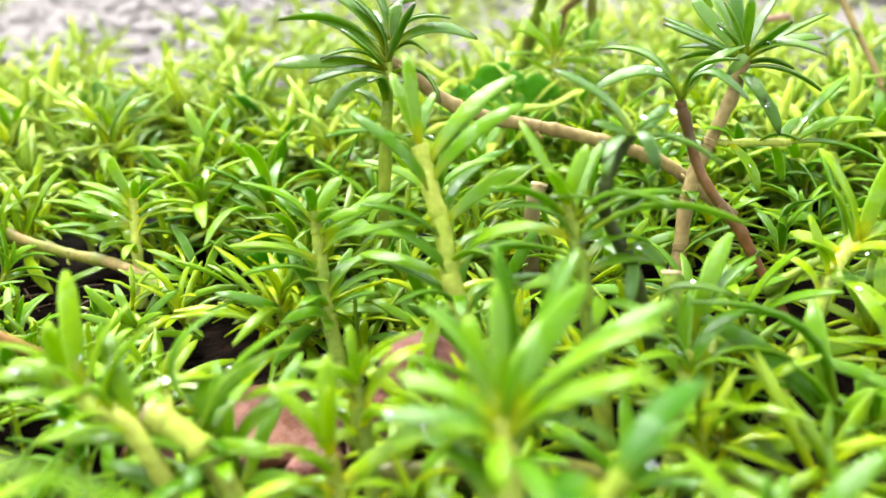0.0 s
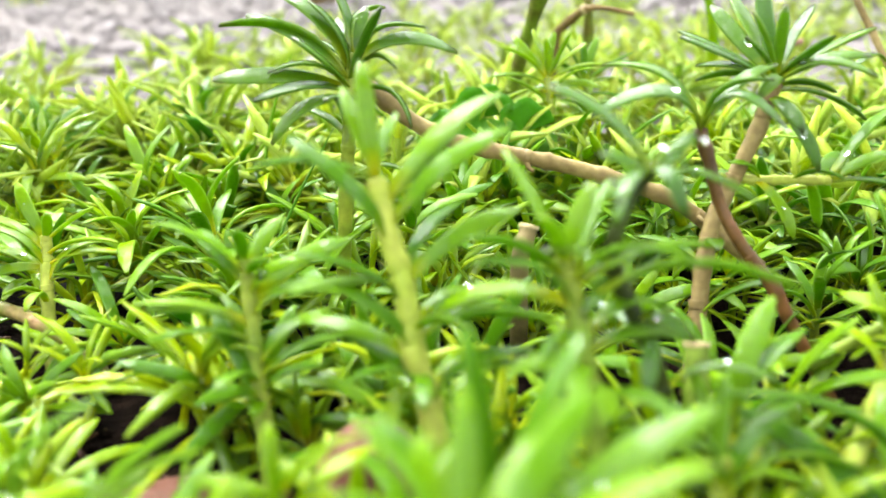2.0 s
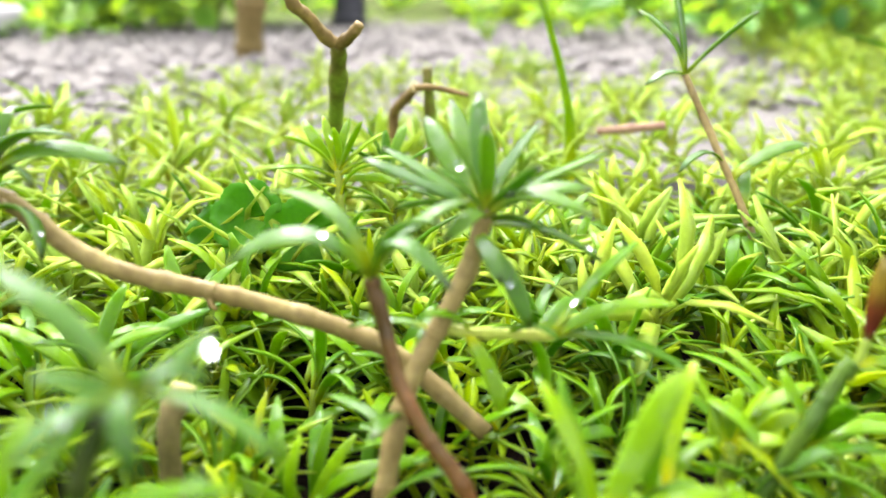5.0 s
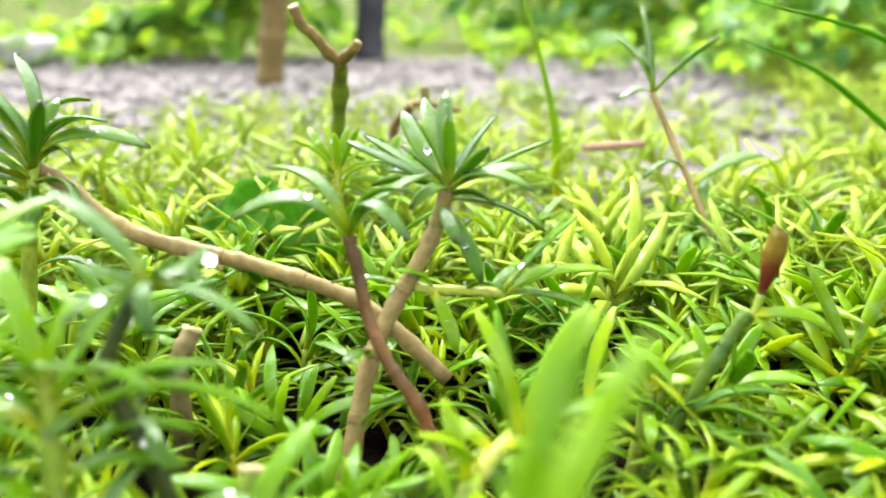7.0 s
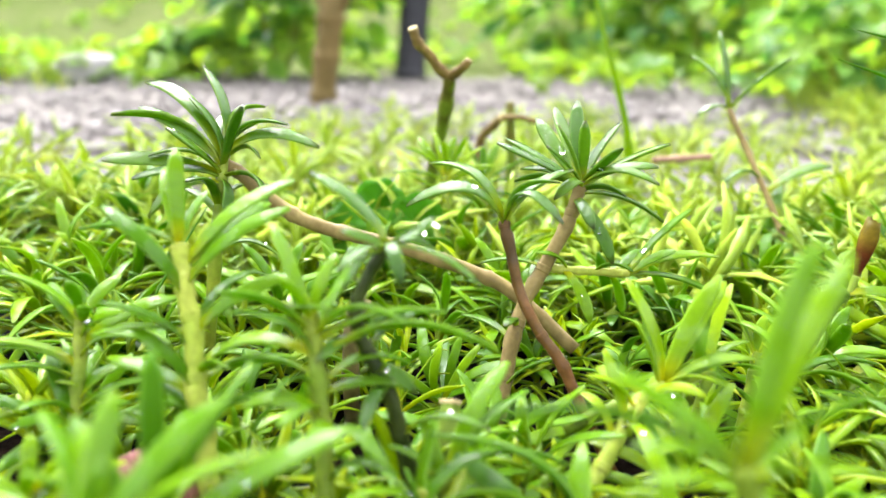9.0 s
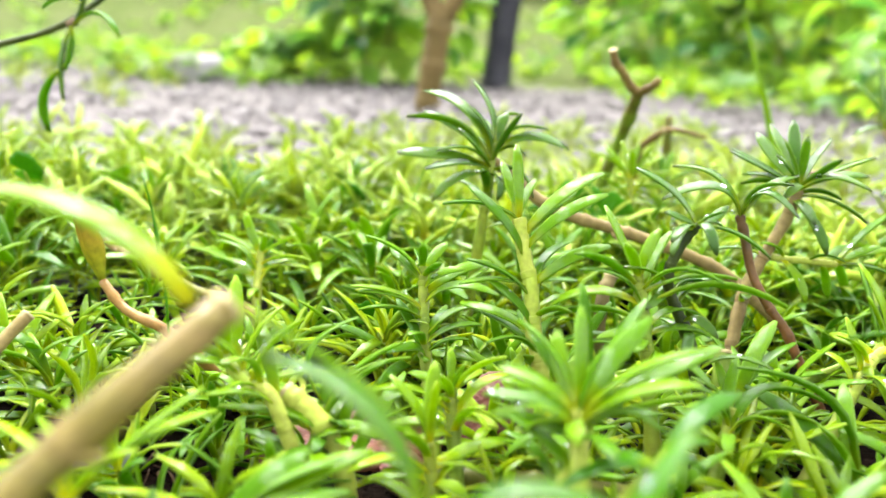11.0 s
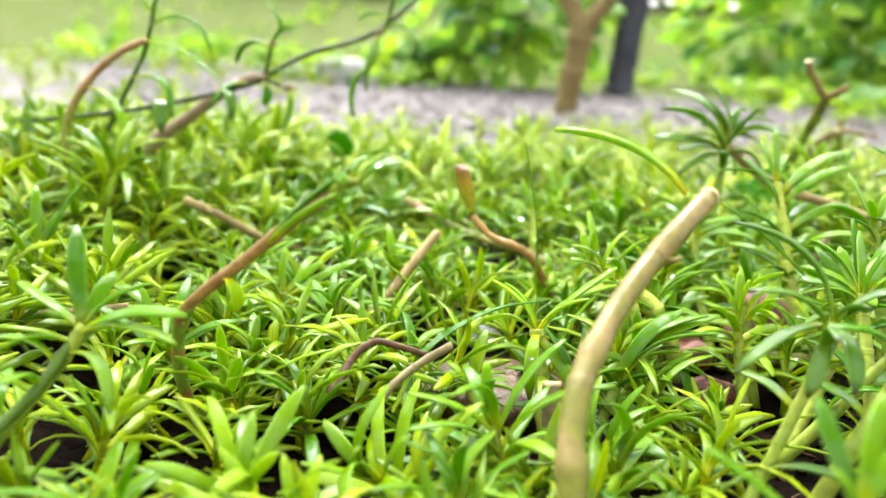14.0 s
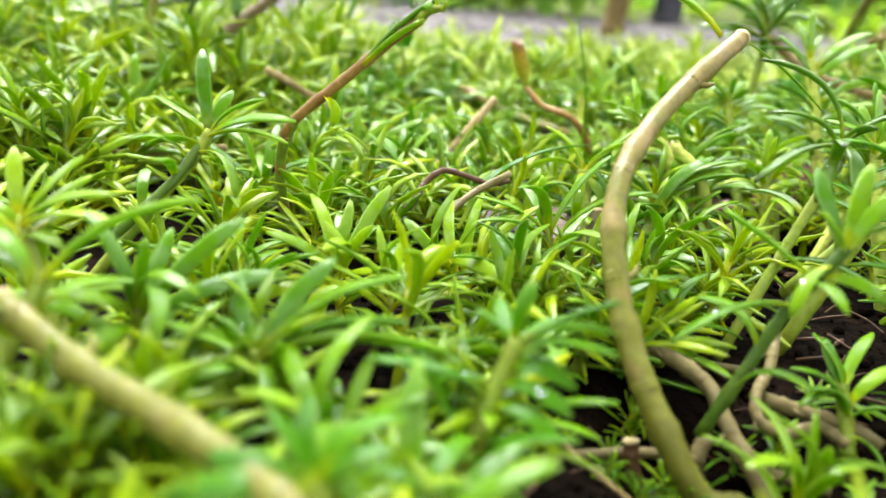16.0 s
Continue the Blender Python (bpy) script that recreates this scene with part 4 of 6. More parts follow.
shoot("small shoot beside a cut stub", [(45.3, -75, -2), (51.2, -59.1, 12.4), (52.6, -55.3, 15.8), (53.1, -53.9, 18.9)], [
    (0.69, 81, 52, 12.4, 0.03), (0.67, 167, 72, 6.7, 0.03), (0.58, 131, 29, 6.7, 0.03), (0.47, 13, 4, 17.8, 0.19), (0.42, -5, 21, 10.8, 0.19),
    (0.39, 18, -10, 20.3, 0.1), (0.39, 47, 12, 15.1, 0.03), (0.36, -157, 21, 7.1, 0.1),
])
shoot("light green shoot with narrow upright wet leaves", [(67, -49.1, -2), (80.7, -32.3, 15.2), (83.2, -29.2, 18.3), (85.8, -26.3, 20.9), (89.3, -23.8, 22.1)], [
    (0.98, 129, 60, 18.5, 0.1), (0.96, 147, 64, 11.7, 0.03), (1.00, 42, 54, 20.8, 0.03), (1.00, 49, 40, 22.3, 0.03), (0.46, 145, 65, 12.1, 0.03),
    (0.77, 138, 12, 9.9, 0.1), (0.96, 14, 14, 16.7, 0.1), (1.00, -14, 9, 9.4, 0.1), (0.60, -104, -16, 6.1, 0.1), (0.85, -24, 7, 8.7, 0.1),
    (0.50, -176, -7, 6.3, 0.1),
], mat=LEAF_YOUNG, stem_mat=STEM_PALE)
shoot("dark green stem bearing a red-brown bud and narrow leaves", [(107.7, -7.9, -2), (111.7, -5.4, 6.2), (116, -2.8, 15), (120.9, -1.3, 23.3), (124.8, 0.6, 29.4), (126.8, 1.3, 31.6)], [
    (0.32, -10, 59, 8.9, 0.1), (0.30, -35, -17, 10.3, 0.1), (0.32, 18, 14, 22.4, 0.19), (0.37, 156, 17, 8.9, 0.1), (0.60, 122, 47, 8.0, 0.03),
    (0.38, -19, 1, 17.0, 0.19), (0.97, 0, -7, 13.2, 0.1),
], stem_mat=STEM_DEEP, r0=0.0012, r1=0.0011, knots=4, low_leaves=2)
shoot("arching pale green runner with leafy tip", [(132.9, 12.5, -3.6), (138.8, 20.1, 4.1), (148.1, 31.8, 7.3), (159.4, 43.1, 8.6), (176.7, 54.4, 9.3)], [
    (0.50, -8, 11, 13.5, 0.1), (0.75, -28, 22, 10.9, 0.03), (0.69, -43, -24, 11.6, 0.19), (0.10, -63, -53, 9.7, 0.1), (0.08, 82, 46, 6.5, 0.03),
    (0.23, 154, -17, 5.8, 0.1), (0.81, 110, 35, 10.0, 0.03),
], stem_mat=STEM_PALE, r0=0.0013, r1=0.0011, knots=4, low_leaves=3)
shoot("tall upright yellow-green leaf pair", [(94.6, -18, -2), (99.5, -11.5, 16.6), (100.1, -10.6, 19.2)], [
    (1.00, 63, 57, 17.0, 0.03), (1.00, 39, 19, 11.3, 0.1),
], mat=LEAF_YOUNG, width=1.2)
shoot("yellow-green moss rose shoot standing in the mat", [(108.3, -5, -2), (111.3, -0, 12.5), (112.1, 1.3, 16.2), (112.5, 2, 18.4)], [
    (0.81, 110, 43, 7.0, 0.03), (0.94, 29, 54, 9.9, 0.03), (0.94, 24, 26, 15.7, 0.1), (0.81, -25, 26, 7.8, 0.1), (0.75, 25, 15, 13.7, 0.1),
    (0.75, 118, 46, 14.2, 0.03), (0.75, 72, 51, 9.6, 0.03),
], mat=LEAF_YOUNG)
shoot("yellow-green leaves of a shoot beside the path", [(96.9, -84.2, -2), (86.3, -82.9, 33.1), (84.8, -82.7, 38.1), (84, -83.2, 40.6)], [
    (0.94, 39, 74, 21.4, 0.03), (0.86, 40, 57, 22.3, 0.03), (0.92, 128, 62, 13.3, 0.03), (0.81, -11, 45, 14.1, 0.1), (0.81, 172, 37, 15.7, 0.1),
    (0.78, 167, 6, 23.6, 0.19), (0.67, -28, 30, 10.4, 0.1), (0.92, 138, 22, 10.8, 0.1), (0.67, -151, 16, 13.0, 0.1),
], mat=LEAF, width=0.9)
shoot("moss rose shoot with dark glossy lower leaves", [(58.8, -48.6, -2), (55.8, -45, 12.4), (55.3, -44.4, 14.8)], [
    (0.79, 52, 47, 20.1, 0.1), (0.67, 32, 42, 18.2, 0.1), (0.67, -14, 8, 9.1, 0.1), (0.58, 16, 8, 17.9, 0.19), (0.67, 153, 63, 10.0, 0.03),
])
shoot("pale thick-stemmed shoot with broad wet leaves", [(-35.4, -114.2, -2), (-37.5, -110.5, 6.9), (-38.7, -108.4, 11.9), (-39.9, -106.3, 17), (-40.3, -105.9, 18.9)], [
    (0.92, 1, 42, 13.5, 0.1), (0.92, 167, 41, 14.7, 0.1), (0.88, -82, -43, 14.9, 0.3), (0.88, -33, -40, 16.6, 0.1), (0.98, 36, 37, 22.2, 0.03),
    (0.98, 42, 23, 21.9, 0.1), (0.92, 137, 31, 14.6, 0.1), (0.83, 172, -4, 15.2, 0.19), (0.83, -12, -22, 15.2, 0.1),
], mat=LEAF_YOUNG, stem_mat=STEM_PALE, r0=0.0016, r1=0.0014, width=1.2)
shoot("feathery fan of long dark wet leaves", [(-27, -119.7, -2), (-23.7, -108.1, 5.9), (-23, -105.3, 7.7), (-22.7, -104.8, 9.6)], [
    (0.92, 43, 45, 21.6, 0.19), (0.86, 29, 39, 24.7, 0.19), (0.83, 36, 32, 28.0, 0.19), (0.75, 15, 35, 24.0, 0.19), (0.67, -135, 48, 7.3, 0.1),
    (0.67, 160, 23, 14.0, 0.1), (0.61, -19, 36, 11.1, 0.1),
], mat=LEAF, width=1.2)
shoot("moss rose shoot with long pale crossing leaves", [(-5.4, -154, -2), (8.6, -135.6, 29.6), (10.6, -133, 34), (10.7, -131.2, 36.6)], [
    (1.00, 2, 14, 18.6, 0.19), (0.97, -146, -21, 19.3, 0.1), (1.00, 162, 38, 22.6, 0.19), (0.97, -84, -23, 15.1, 0.1), (0.83, -113, -39, 13.0, 0.1),
    (1.00, -45, 36, 7.5, 0.1),
], mat=LEAF_WET, stem_mat=STEM_GREEN, r0=0.0010, r1=0.0009, width=1.35)
shoot("yellow-tipped moss rose shoot with a rosette of narrow leaves", [(12.7, -102, -2), (23.4, -83.4, 16.8), (25.3, -80, 20.2), (26.6, -77.8, 24), (27, -77, 26.6)], [
    (0.96, 111, 66, 19.2, 0.03), (0.98, -13, 70, 10.9, 0.03), (0.85, 24, 26, 23.5, 0.03), (0.79, 5, 19, 17.7, 0.03), (0.75, 154, 51, 16.8, 0.1),
    (0.71, 180, 37, 15.9, 0.1), (0.65, -158, 37, 16.8, 0.1), (0.58, -158, 24, 14.6, 0.1), (0.96, 55, 49, 20.0, 0.03), (0.75, -20, 43, 11.3, 0.03),
    (0.69, -16, 26, 12.0, 0.1), (0.90, 23, 62, 16.9, 0.03),
], mat=LEAF, stem_mat=STEM_PALE)
shoot("small yellow-green shoot under taller leaves", [(6.1, -87, -2), (4.4, -81, 8), (3.4, -77.7, 13.5), (2.5, -76.7, 17.7)], [
    (0.92, 167, 58, 13.2, 0.1), (0.94, 97, 63, 13.6, 0.03), (0.94, 2, 84, 11.5, 0.03), (0.75, -153, 43, 11.1, 0.1), (0.75, -127, 53, 8.6, 0.03),
    (0.67, 29, 13, 12.4, 0.1), (0.53, -26, 1, 6.8, 0.1), (0.53, 168, 4, 8.4, 0.1),
], mat=LEAF_YOUNG)
shoot("moss rose shoot with broad glossy lower leaves", [(5.3, -146.2, -2), (19.6, -137.6, 29.6), (22.3, -135.9, 30), (24.4, -134.2, 30.9)], [
    (1.00, 54, 46, 21.4, 0.03), (0.94, 73, 48, 10.3, 0.1), (0.86, 20, 31, 16.3, 0.1), (1.00, 149, 45, 10.7, 0.1), (0.78, -21, 25, 6.9, 0.1),
    (1.00, 21, -5, 15.6, 0.1), (0.83, -136, 4, 11.0, 0.1), (0.86, -27, 71, 7.1, 0.03),
], mat=LEAF_DARK, width=1.3)
shoot("light green moss rose rosette in the mat", [(-98.3, -95, -2), (-103.7, -90.3, 4.9), (-106.6, -87.8, 8.6), (-108, -87.1, 12.6)], [
    (0.94, 118, 65, 12.1, 0.03), (0.94, 42, 40, 13.1, 0.03), (0.86, 9, 16, 19.6, 0.1), (0.83, 33, 30, 21.0, 0.03), (0.81, -178, 32, 12.9, 0.1),
    (0.78, 178, 8, 17.0, 0.1), (0.75, -149, -1, 12.6, 0.1), (0.86, 161, 31, 14.0, 0.03), (0.72, -2, 11, 19.3, 0.1),
], mat=LEAF_YOUNG)
shoot("moss rose shoot with narrow spreading leaves", [(-40.3, -127.1, -2), (-49.4, -119.3, 6.5), (-50.7, -118.2, 7.6), (-51.6, -117.9, 9.4)], [
    (0.83, -177, 30, 6.5, 0.1), (0.83, 83, 56, 9.8, 0.03), (0.86, -129, 9, 7.6, 0.1), (0.75, -4, 10, 10.1, 0.1), (0.86, 33, 21, 8.1, 0.1),
    (0.86, 138, 19, 9.2, 0.1), (0.86, 88, 48, 13.4, 0.03),
], mat=LEAF_YOUNG)
shoot("moss rose shoot with pale broad wet leaves", [(-54.1, -225.2, -2), (-62.5, -219.1, 9.5), (-64.6, -217.6, 12.3), (-65.3, -217.2, 14.2)], [
    (0.92, 52, 48, 16.1, 0.03), (0.89, 36, 27, 22.2, 0.1), (0.83, 17, 19, 20.4, 0.1), (0.78, 9, 11, 25.8, 0.1), (0.89, 161, 12, 10.6, 0.1),
    (0.72, -132, -7, 8.9, 0.1), (0.67, -54, -3, 9.2, 0.1), (0.92, 136, 38, 11.0, 0.03),
], width=1.3)
# the dark leaf colour stands in for shade on this near shoot
shoot("moss rose shoot thickly set with narrow leaves", [(-36, -221.4, -0.5), (-35.2, -217, 8.1), (-33.8, -212.8, 15.6), (-32.7, -210.8, 20.3)], [
    (0.97, 41, 79, 8.2, 0.03), (0.97, 33, 20, 14.4, 0.03), (0.94, -179, 38, 6.4, 0.03), (0.94, 12, 14, 12.6, 0.1), (0.86, 1, 10, 13.1, 0.1),
    (0.81, 177, 4, 6.6, 0.1), (0.75, -5, -4, 9.1, 0.1), (0.64, -17, -5, 10.1, 0.1), (0.61, 177, -11, 8.1, 0.1), (0.53, -24, -5, 10.4, 0.1),
    (0.50, -173, -13, 8.8, 0.1), (0.39, -26, -7, 10.0, 0.1), (0.36, -176, -23, 9.4, 0.1), (0.94, 123, 21, 8.1, 0.03), (0.69, 45, -3, 8.6, 0.1),
    (0.89, 61, 12, 10.3, 0.03),
], mat=LEAF_DARK, r0=0.0013)
shoot("yellow-green moss rose shoot at the edge of the mat", [(-86.3, -221.3, -2), (-103.7, -213.1, 17.6), (-106.7, -211.7, 21), (-108.8, -210.4, 23.3)], [
    (0.94, 134, 58, 11.4, 0.03), (0.89, 58, 44, 13.5, 0.03), (0.86, 24, 21, 14.6, 0.1), (0.81, 5, 11, 15.8, 0.1), (0.75, -177, 35, 7.4, 0.1),
    (0.75, 63, 34, 12.9, 0.03), (0.61, -11, 4, 8.6, 0.1), (0.94, 94, 46, 9.9, 0.03),
], mat=LEAF_YOUNG, width=1.2)
# close leaves coloured darker, as if shaded from above
shoot("blurred pale moss rose leaves close to the path", [(-34.2, -261, -2), (-42, -246.3, 15.2), (-42.8, -244.8, 17), (-42.9, -244.5, 17.9)], [
    (0.92, 161, 39, 8.8, 0.03), (0.92, 87, 42, 6.7, 0.03), (0.83, 27, 29, 7.8, 0.1), (0.83, -168, 14, 10.3, 0.1), (0.92, 125, 29, 9.6, 0.03),
    (0.81, 3, 18, 9.7, 0.1), (0.81, -150, 4, 12.6, 0.1),
], mat=LEAF_DARK, width=1.3)
shoot("moss rose leaf pair arching from a low stem", [(-91.2, -246.6, -2), (-90.1, -228.1, 19.8), (-90, -226.2, 22.1)], [
    (0.62, 37, 29, 22.4, 0.1), (0.62, -170, 18, 9.7, 0.1),
], width=1.5)
shoot("leafy moss rose shoot with a brown withered tip", [(-7.9, -184, -2), (-2.5, -181, 10.5), (1.4, -178.8, 19.6), (4.9, -177.9, 25.3), (7.3, -177, 29)], [
    (0.50, -143, -12, 20.1, 0.1), (0.81, -124, -37, 10.6, 0.1), (0.88, 27, 27, 11.5, 0.1), (0.94, 124, 48, 13.7, 0.03), (0.96, 76, 54, 14.4, 0.03),
    (0.67, 160, 26, 16.6, 0.03), (0.71, -8, -13, 9.5, 0.1), (0.94, 39, 48, 13.2, 0.03), (0.96, -139, 47, 8.0, 0.03),
], mat=LEAF, stem_mat=STEM_DEEP, r0=0.0010, r1=0.0009, width=1.2, low_leaves=3)
shoot("moss rose shoot growing over a dark hollow", [(14.5, -176.7, -4.1), (13.6, -173.1, 0.7), (12.4, -170.7, 5.2)], [
    (0.92, 131, 47, 8.4, 0.03), (0.75, -173, 26, 9.8, 0.1), (0.75, 129, 42, 11.5, 0.1), (0.62, 32, 37, 11.5, 0.1), (0.54, -142, 16, 9.6, 0.19),
    (0.42, -9, 34, 7.7, 0.1), (0.29, -41, -25, 8.5, 0.1), (0.92, 66, 39, 11.4, 0.03), (0.33, -152, 41, 11.2, 0.19),
])
shoot("low moss rose shoot with pale spreading leaves", [(-120.5, -190.1, -2), (-109.9, -171.8, 19.5), (-107.6, -167.8, 24.1), (-105.5, -164.8, 29.6)], [
    (0.94, 8, 14, 18.3, 0.1), (0.97, 175, 22, 14.4, 0.03), (0.94, 46, 32, 13.2, 0.1), (0.92, -2, 4, 17.8, 0.1), (0.83, -142, -1, 10.5, 0.1),
    (0.75, -23, -25, 14.1, 0.19), (0.97, 91, 42, 11.0, 0.03), (0.97, 133, 59, 17.3, 0.03),
], stem_mat=STEM_GREEN, r0=0.0011)
shoot("dense rosette of narrow green leaves", [(-178.1, -89.8, -2), (-183.2, -84.9, 7.5), (-186.2, -82.1, 13)], [
    (0.92, 135, 66, 19.1, 0.03), (0.92, 40, 60, 21.7, 0.03), (0.92, 12, 22, 24.8, 0.1), (0.92, -175, 31, 18.0, 0.1), (0.92, -1, 10, 20.9, 0.1),
    (0.92, 77, 55, 13.8, 0.03), (0.88, -145, 1, 11.5, 0.1), (0.88, -10, -12, 17.6, 0.1),
])
shoot("yellow-green moss rose rosette at the foot of a twig", [(47.7, 79.6, -2), (46.1, 88.6, 18), (45.3, 93, 28), (44.5, 96.7, 35.4)], [
    (0.97, 134, 65, 14.2, 0.03), (0.97, 75, 57, 13.9, 0.03), (0.97, 17, 39, 14.4, 0.03), (0.94, 176, 36, 15.9, 0.1), (0.97, 141, 41, 16.5, 0.03),
    (0.92, -1, 17, 16.3, 0.1), (0.89, -172, 11, 16.5, 0.1), (0.86, 8, -3, 14.8, 0.1), (0.81, -163, -6, 13.4, 0.1), (0.81, -20, -19, 14.2, 0.1),
    (0.94, 3, 64, 14.4, 0.03), (0.94, -150, 88, 11.7, 0.03),
], mat=LEAF_YOUNG, low_leaves=14, width=1.2)
shoot("green moss rose shoot standing before a dry twig", [(59.8, 90.6, -2), (57.9, 98.2, 14.7), (56.8, 102.4, 23.9), (55.9, 106.4, 32.4)], [
    (0.97, 144, 60, 13.4, 0.03), (0.97, 62, 55, 14.3, 0.03), (0.97, 12, 29, 16.3, 0.03), (0.94, 178, 33, 14.0, 0.1), (0.94, 11, 1, 12.7, 0.1),
    (0.89, -169, 6, 14.9, 0.1), (0.83, -16, -7, 12.7, 0.1), (0.97, 142, 84, 11.5, 0.03),
], low_leaves=12)
runner("tan woody branch trailing through the leaves", [(-0.1, 22.4, 49.1), (4.5, 22.9, 47.2), (12.7, 21.8, 40.8), (21, 21.5, 36.5), (33.8, 21.7, 33.3), (43.5, 21.1, 31.1), (55, 20.2, 27.7), (64.7, 17.9, 23.8), (78.4, 12.4, 13.3)], STEM_TAN, 0.0016, 0.0015)
runner("pale tan runner curving into the leaves", [(-110.5, 23.5, 17.6), (-101.7, 19.6, 15.3), (-88.5, 14.3, 11.2), (-75.5, 10.8, 8.7), (-62, 5.8, 7.8), (-48, -1.5, 3.9), (-40.5, -7.5, -0.8)], STEM_RUNNER, 0.0013, 0.0015)
runner("thick olive runner lying on the soil", [(2.8, -67.3, 6), (14.2, -66.4, 6.4), (25.7, -65.6, 6.3), (42, -65.4, 4.4), (58.3, -64.9, 3.1), (74.9, -65.5, 1.6), (89.7, -66.5, -0.3)], STEM_OLIVE, 0.0020, 0.0023)
bent_top = bent_stalk("thick olive-tan bare stalk bent over and cut at its top", [(-1.5, -195.2, -5.6), (-6.9, -196.6, -4.6), (-15.4, -191.2, 5), (-21.6, -183.3, 13.9), (-25.8, -174.3, 24.2), (-26.4, -162.4, 33.3), (-21.2, -144.3, 42.6), (-10.7, -122.8, 53.9)], STEM_OLIVE, 0.0021, 0.0018)
sharp_bend = runner("red-brown bare stem bent sharply above the leaves", [(-99.3, -141.7, 0.8), (-100.8, -141.7, 5.3), (-101.1, -145, 14.6), (-98.2, -149.5, 24.4), (-94.1, -152.5, 31), (-83.2, -152.5, 40.7), (-74.5, -151.5, 48.5), (-68.6, -151.3, 53.2)], STEM_BENT, 0.0011, 0.0010, STEM_TWIG)
bent_stalk("olive green bare stem leaning over the mat", [(-114.5, -183.2, 11.5), (-110.8, -178.1, 16.7), (-108.2, -171, 22.1), (-105.9, -162.9, 30.5)], STEM_DEEP, 0.0010, 0.0009)
bent_stalk("tan bare stalk lying low over the leaves", [(-39.6, -251.2, 17.9), (-47.9, -246.8, 18.6), (-60.3, -241.7, 18.6), (-74.3, -237, 18.7), (-83.9, -233.9, 20.1), (-90.4, -232, 21.6)], STEM_OLIVE, 0.0018, 0.0017)
runner("pale pink runner crossing the mat", [(-197.8, -137.4, 8.7), (-182.2, -132.4, 9.7), (-165.1, -127.2, 9.9), (-146.2, -121.9, 12.1), (-132.3, -117.1, 14.1)], STEM_TAN, 0.0010, 0.0010)
runner("knotted brown root over the hollow", [(-20.5, -168.5, 5), (-14.5, -169.4, 3.6), (-7.6, -172.6, 1.4), (-3.4, -179.2, -2.3), (1.3, -185.8, -6.2), (4.8, -190.2, -9.1)], ROOT, 0.0013, 0.0014)
runner("tan root looping over dark soil", [(2.3, -162.7, 8.5), (1.8, -168.5, 4.8), (-0, -174.5, 2.1), (0.8, -178.3, -0.2), (4.8, -178.7, -1.3), (9.5, -176.7, 0.1), (13.7, -178.2, -1.4)], ROOT, 0.0009, 0.0009)
runner("tan root lying across the hollow", [(-19.6, -159, 0), (-12.3, -159.5, -1.3), (1.5, -157.7, -1.5)], ROOT, 0.0010, 0.0008)
runner("tan root on dark soil", [(1.3, -172.3, 0.8), (7.4, -172.9, 0.1), (14.2, -173.4, -0.5), (19.2, -174.6, -2)], ROOT, 0.0012, 0.0010)
runner("olive root along the dark soil", [(-32.1, -195.7, -6), (-23.5, -190.8, -5.6), (-14.6, -187.8, -4.6), (-8, -187.9, -4.1)], ROOT, 0.0009, 0.0008)
runner("dry pale grass straw", [(-29.7, -196.9, 1.1), (-22.7, -200.2, -1.6), (-15.8, -203.2, -3.6)], STEM_TAN, 0.0004, 0.0003)
runner("curled brown dead root", [(-55.5, -119.2, 17.0), (-59.5, -122.5, 16.5), (-64.5, -124.6, 18.0), (-69.4, -126.5, 19.0), (-72.5, -130.1, 16.5), (-73.4, -134.9, 12.9), (-74.8, -136.7, 11.3)], ROOT_DEAD, 0.0006, 0.0008)
runner("brown dead root on the soil", [(-54.4, -124.5, 20.0), (-60.7, -131.8, 16.2), (-63.6, -137.9, 13), (-65.5, -143.3, 10.1)], ROOT, 0.0008, 0.0007)
runner("tan stalk lying in the mat", [(-152, -62, 27.5), (-146, -54.5, 22.5), (-137, -43, 14), (-126, -32.5, 8.5), (-115, -23, 4)], STEM_TAN, 0.0013, 0.0011)
runner("tan root end beside the hollow", [(1.2, -181.7, -7), (6.4, -182.3, -6.9), (12, -183, -7.1)], ROOT, 0.0010, 0.0009)
bent_stalk("short brown root stub in the hollow", [(-16.1, -191.8, -8.5), (-16.4, -191.5, -7.2), (-17.1, -190.7, -4.5), (-17.7, -190, -2)], ROOT_DEAD, 0.0013, 0.0012)
runner("short olive root end on dark soil", [(-7.9, -186.3, -6), (-7.6, -185.5, -3.9), (-6.7, -183.4, -1.9)], ROOT, 0.0013, 0.0011)
bud_flower()
red_bud()
bent_stalk("tan cut stalk leaning over the mat", [(-88, -90, 3), (-83.1, -81.3, 11.7), (-79, -72, 19.5), (-74.8, -62.8, 26.9)], STEM_TAN, 0.0012, 0.0012)
stub("upright green-brown cut stub", (54.3, -37.9, 10), (55, -31.9, 21.3), 0.0017, STEM_TWIG)
stub("brown cut stub with a pale face", (32.6, 2.9, 18), (34.5, 6.0, 24.7), 0.0017, ROOT)
bent_stalk("yellow-green cut stub lying low", [(-9, -77, 1), (-12, -75.5, 12), (-15.5, -74, 17.2), (-19.5, -72.6, 19.8), (-22.6, -72, 21.2)], STEM_PALE, 0.0015, 0.0020)
stub("brown cut stub with a pale face", (-33.7, -123.5, 6), (-34.7, -121, 14), 0.0018, ROOT)
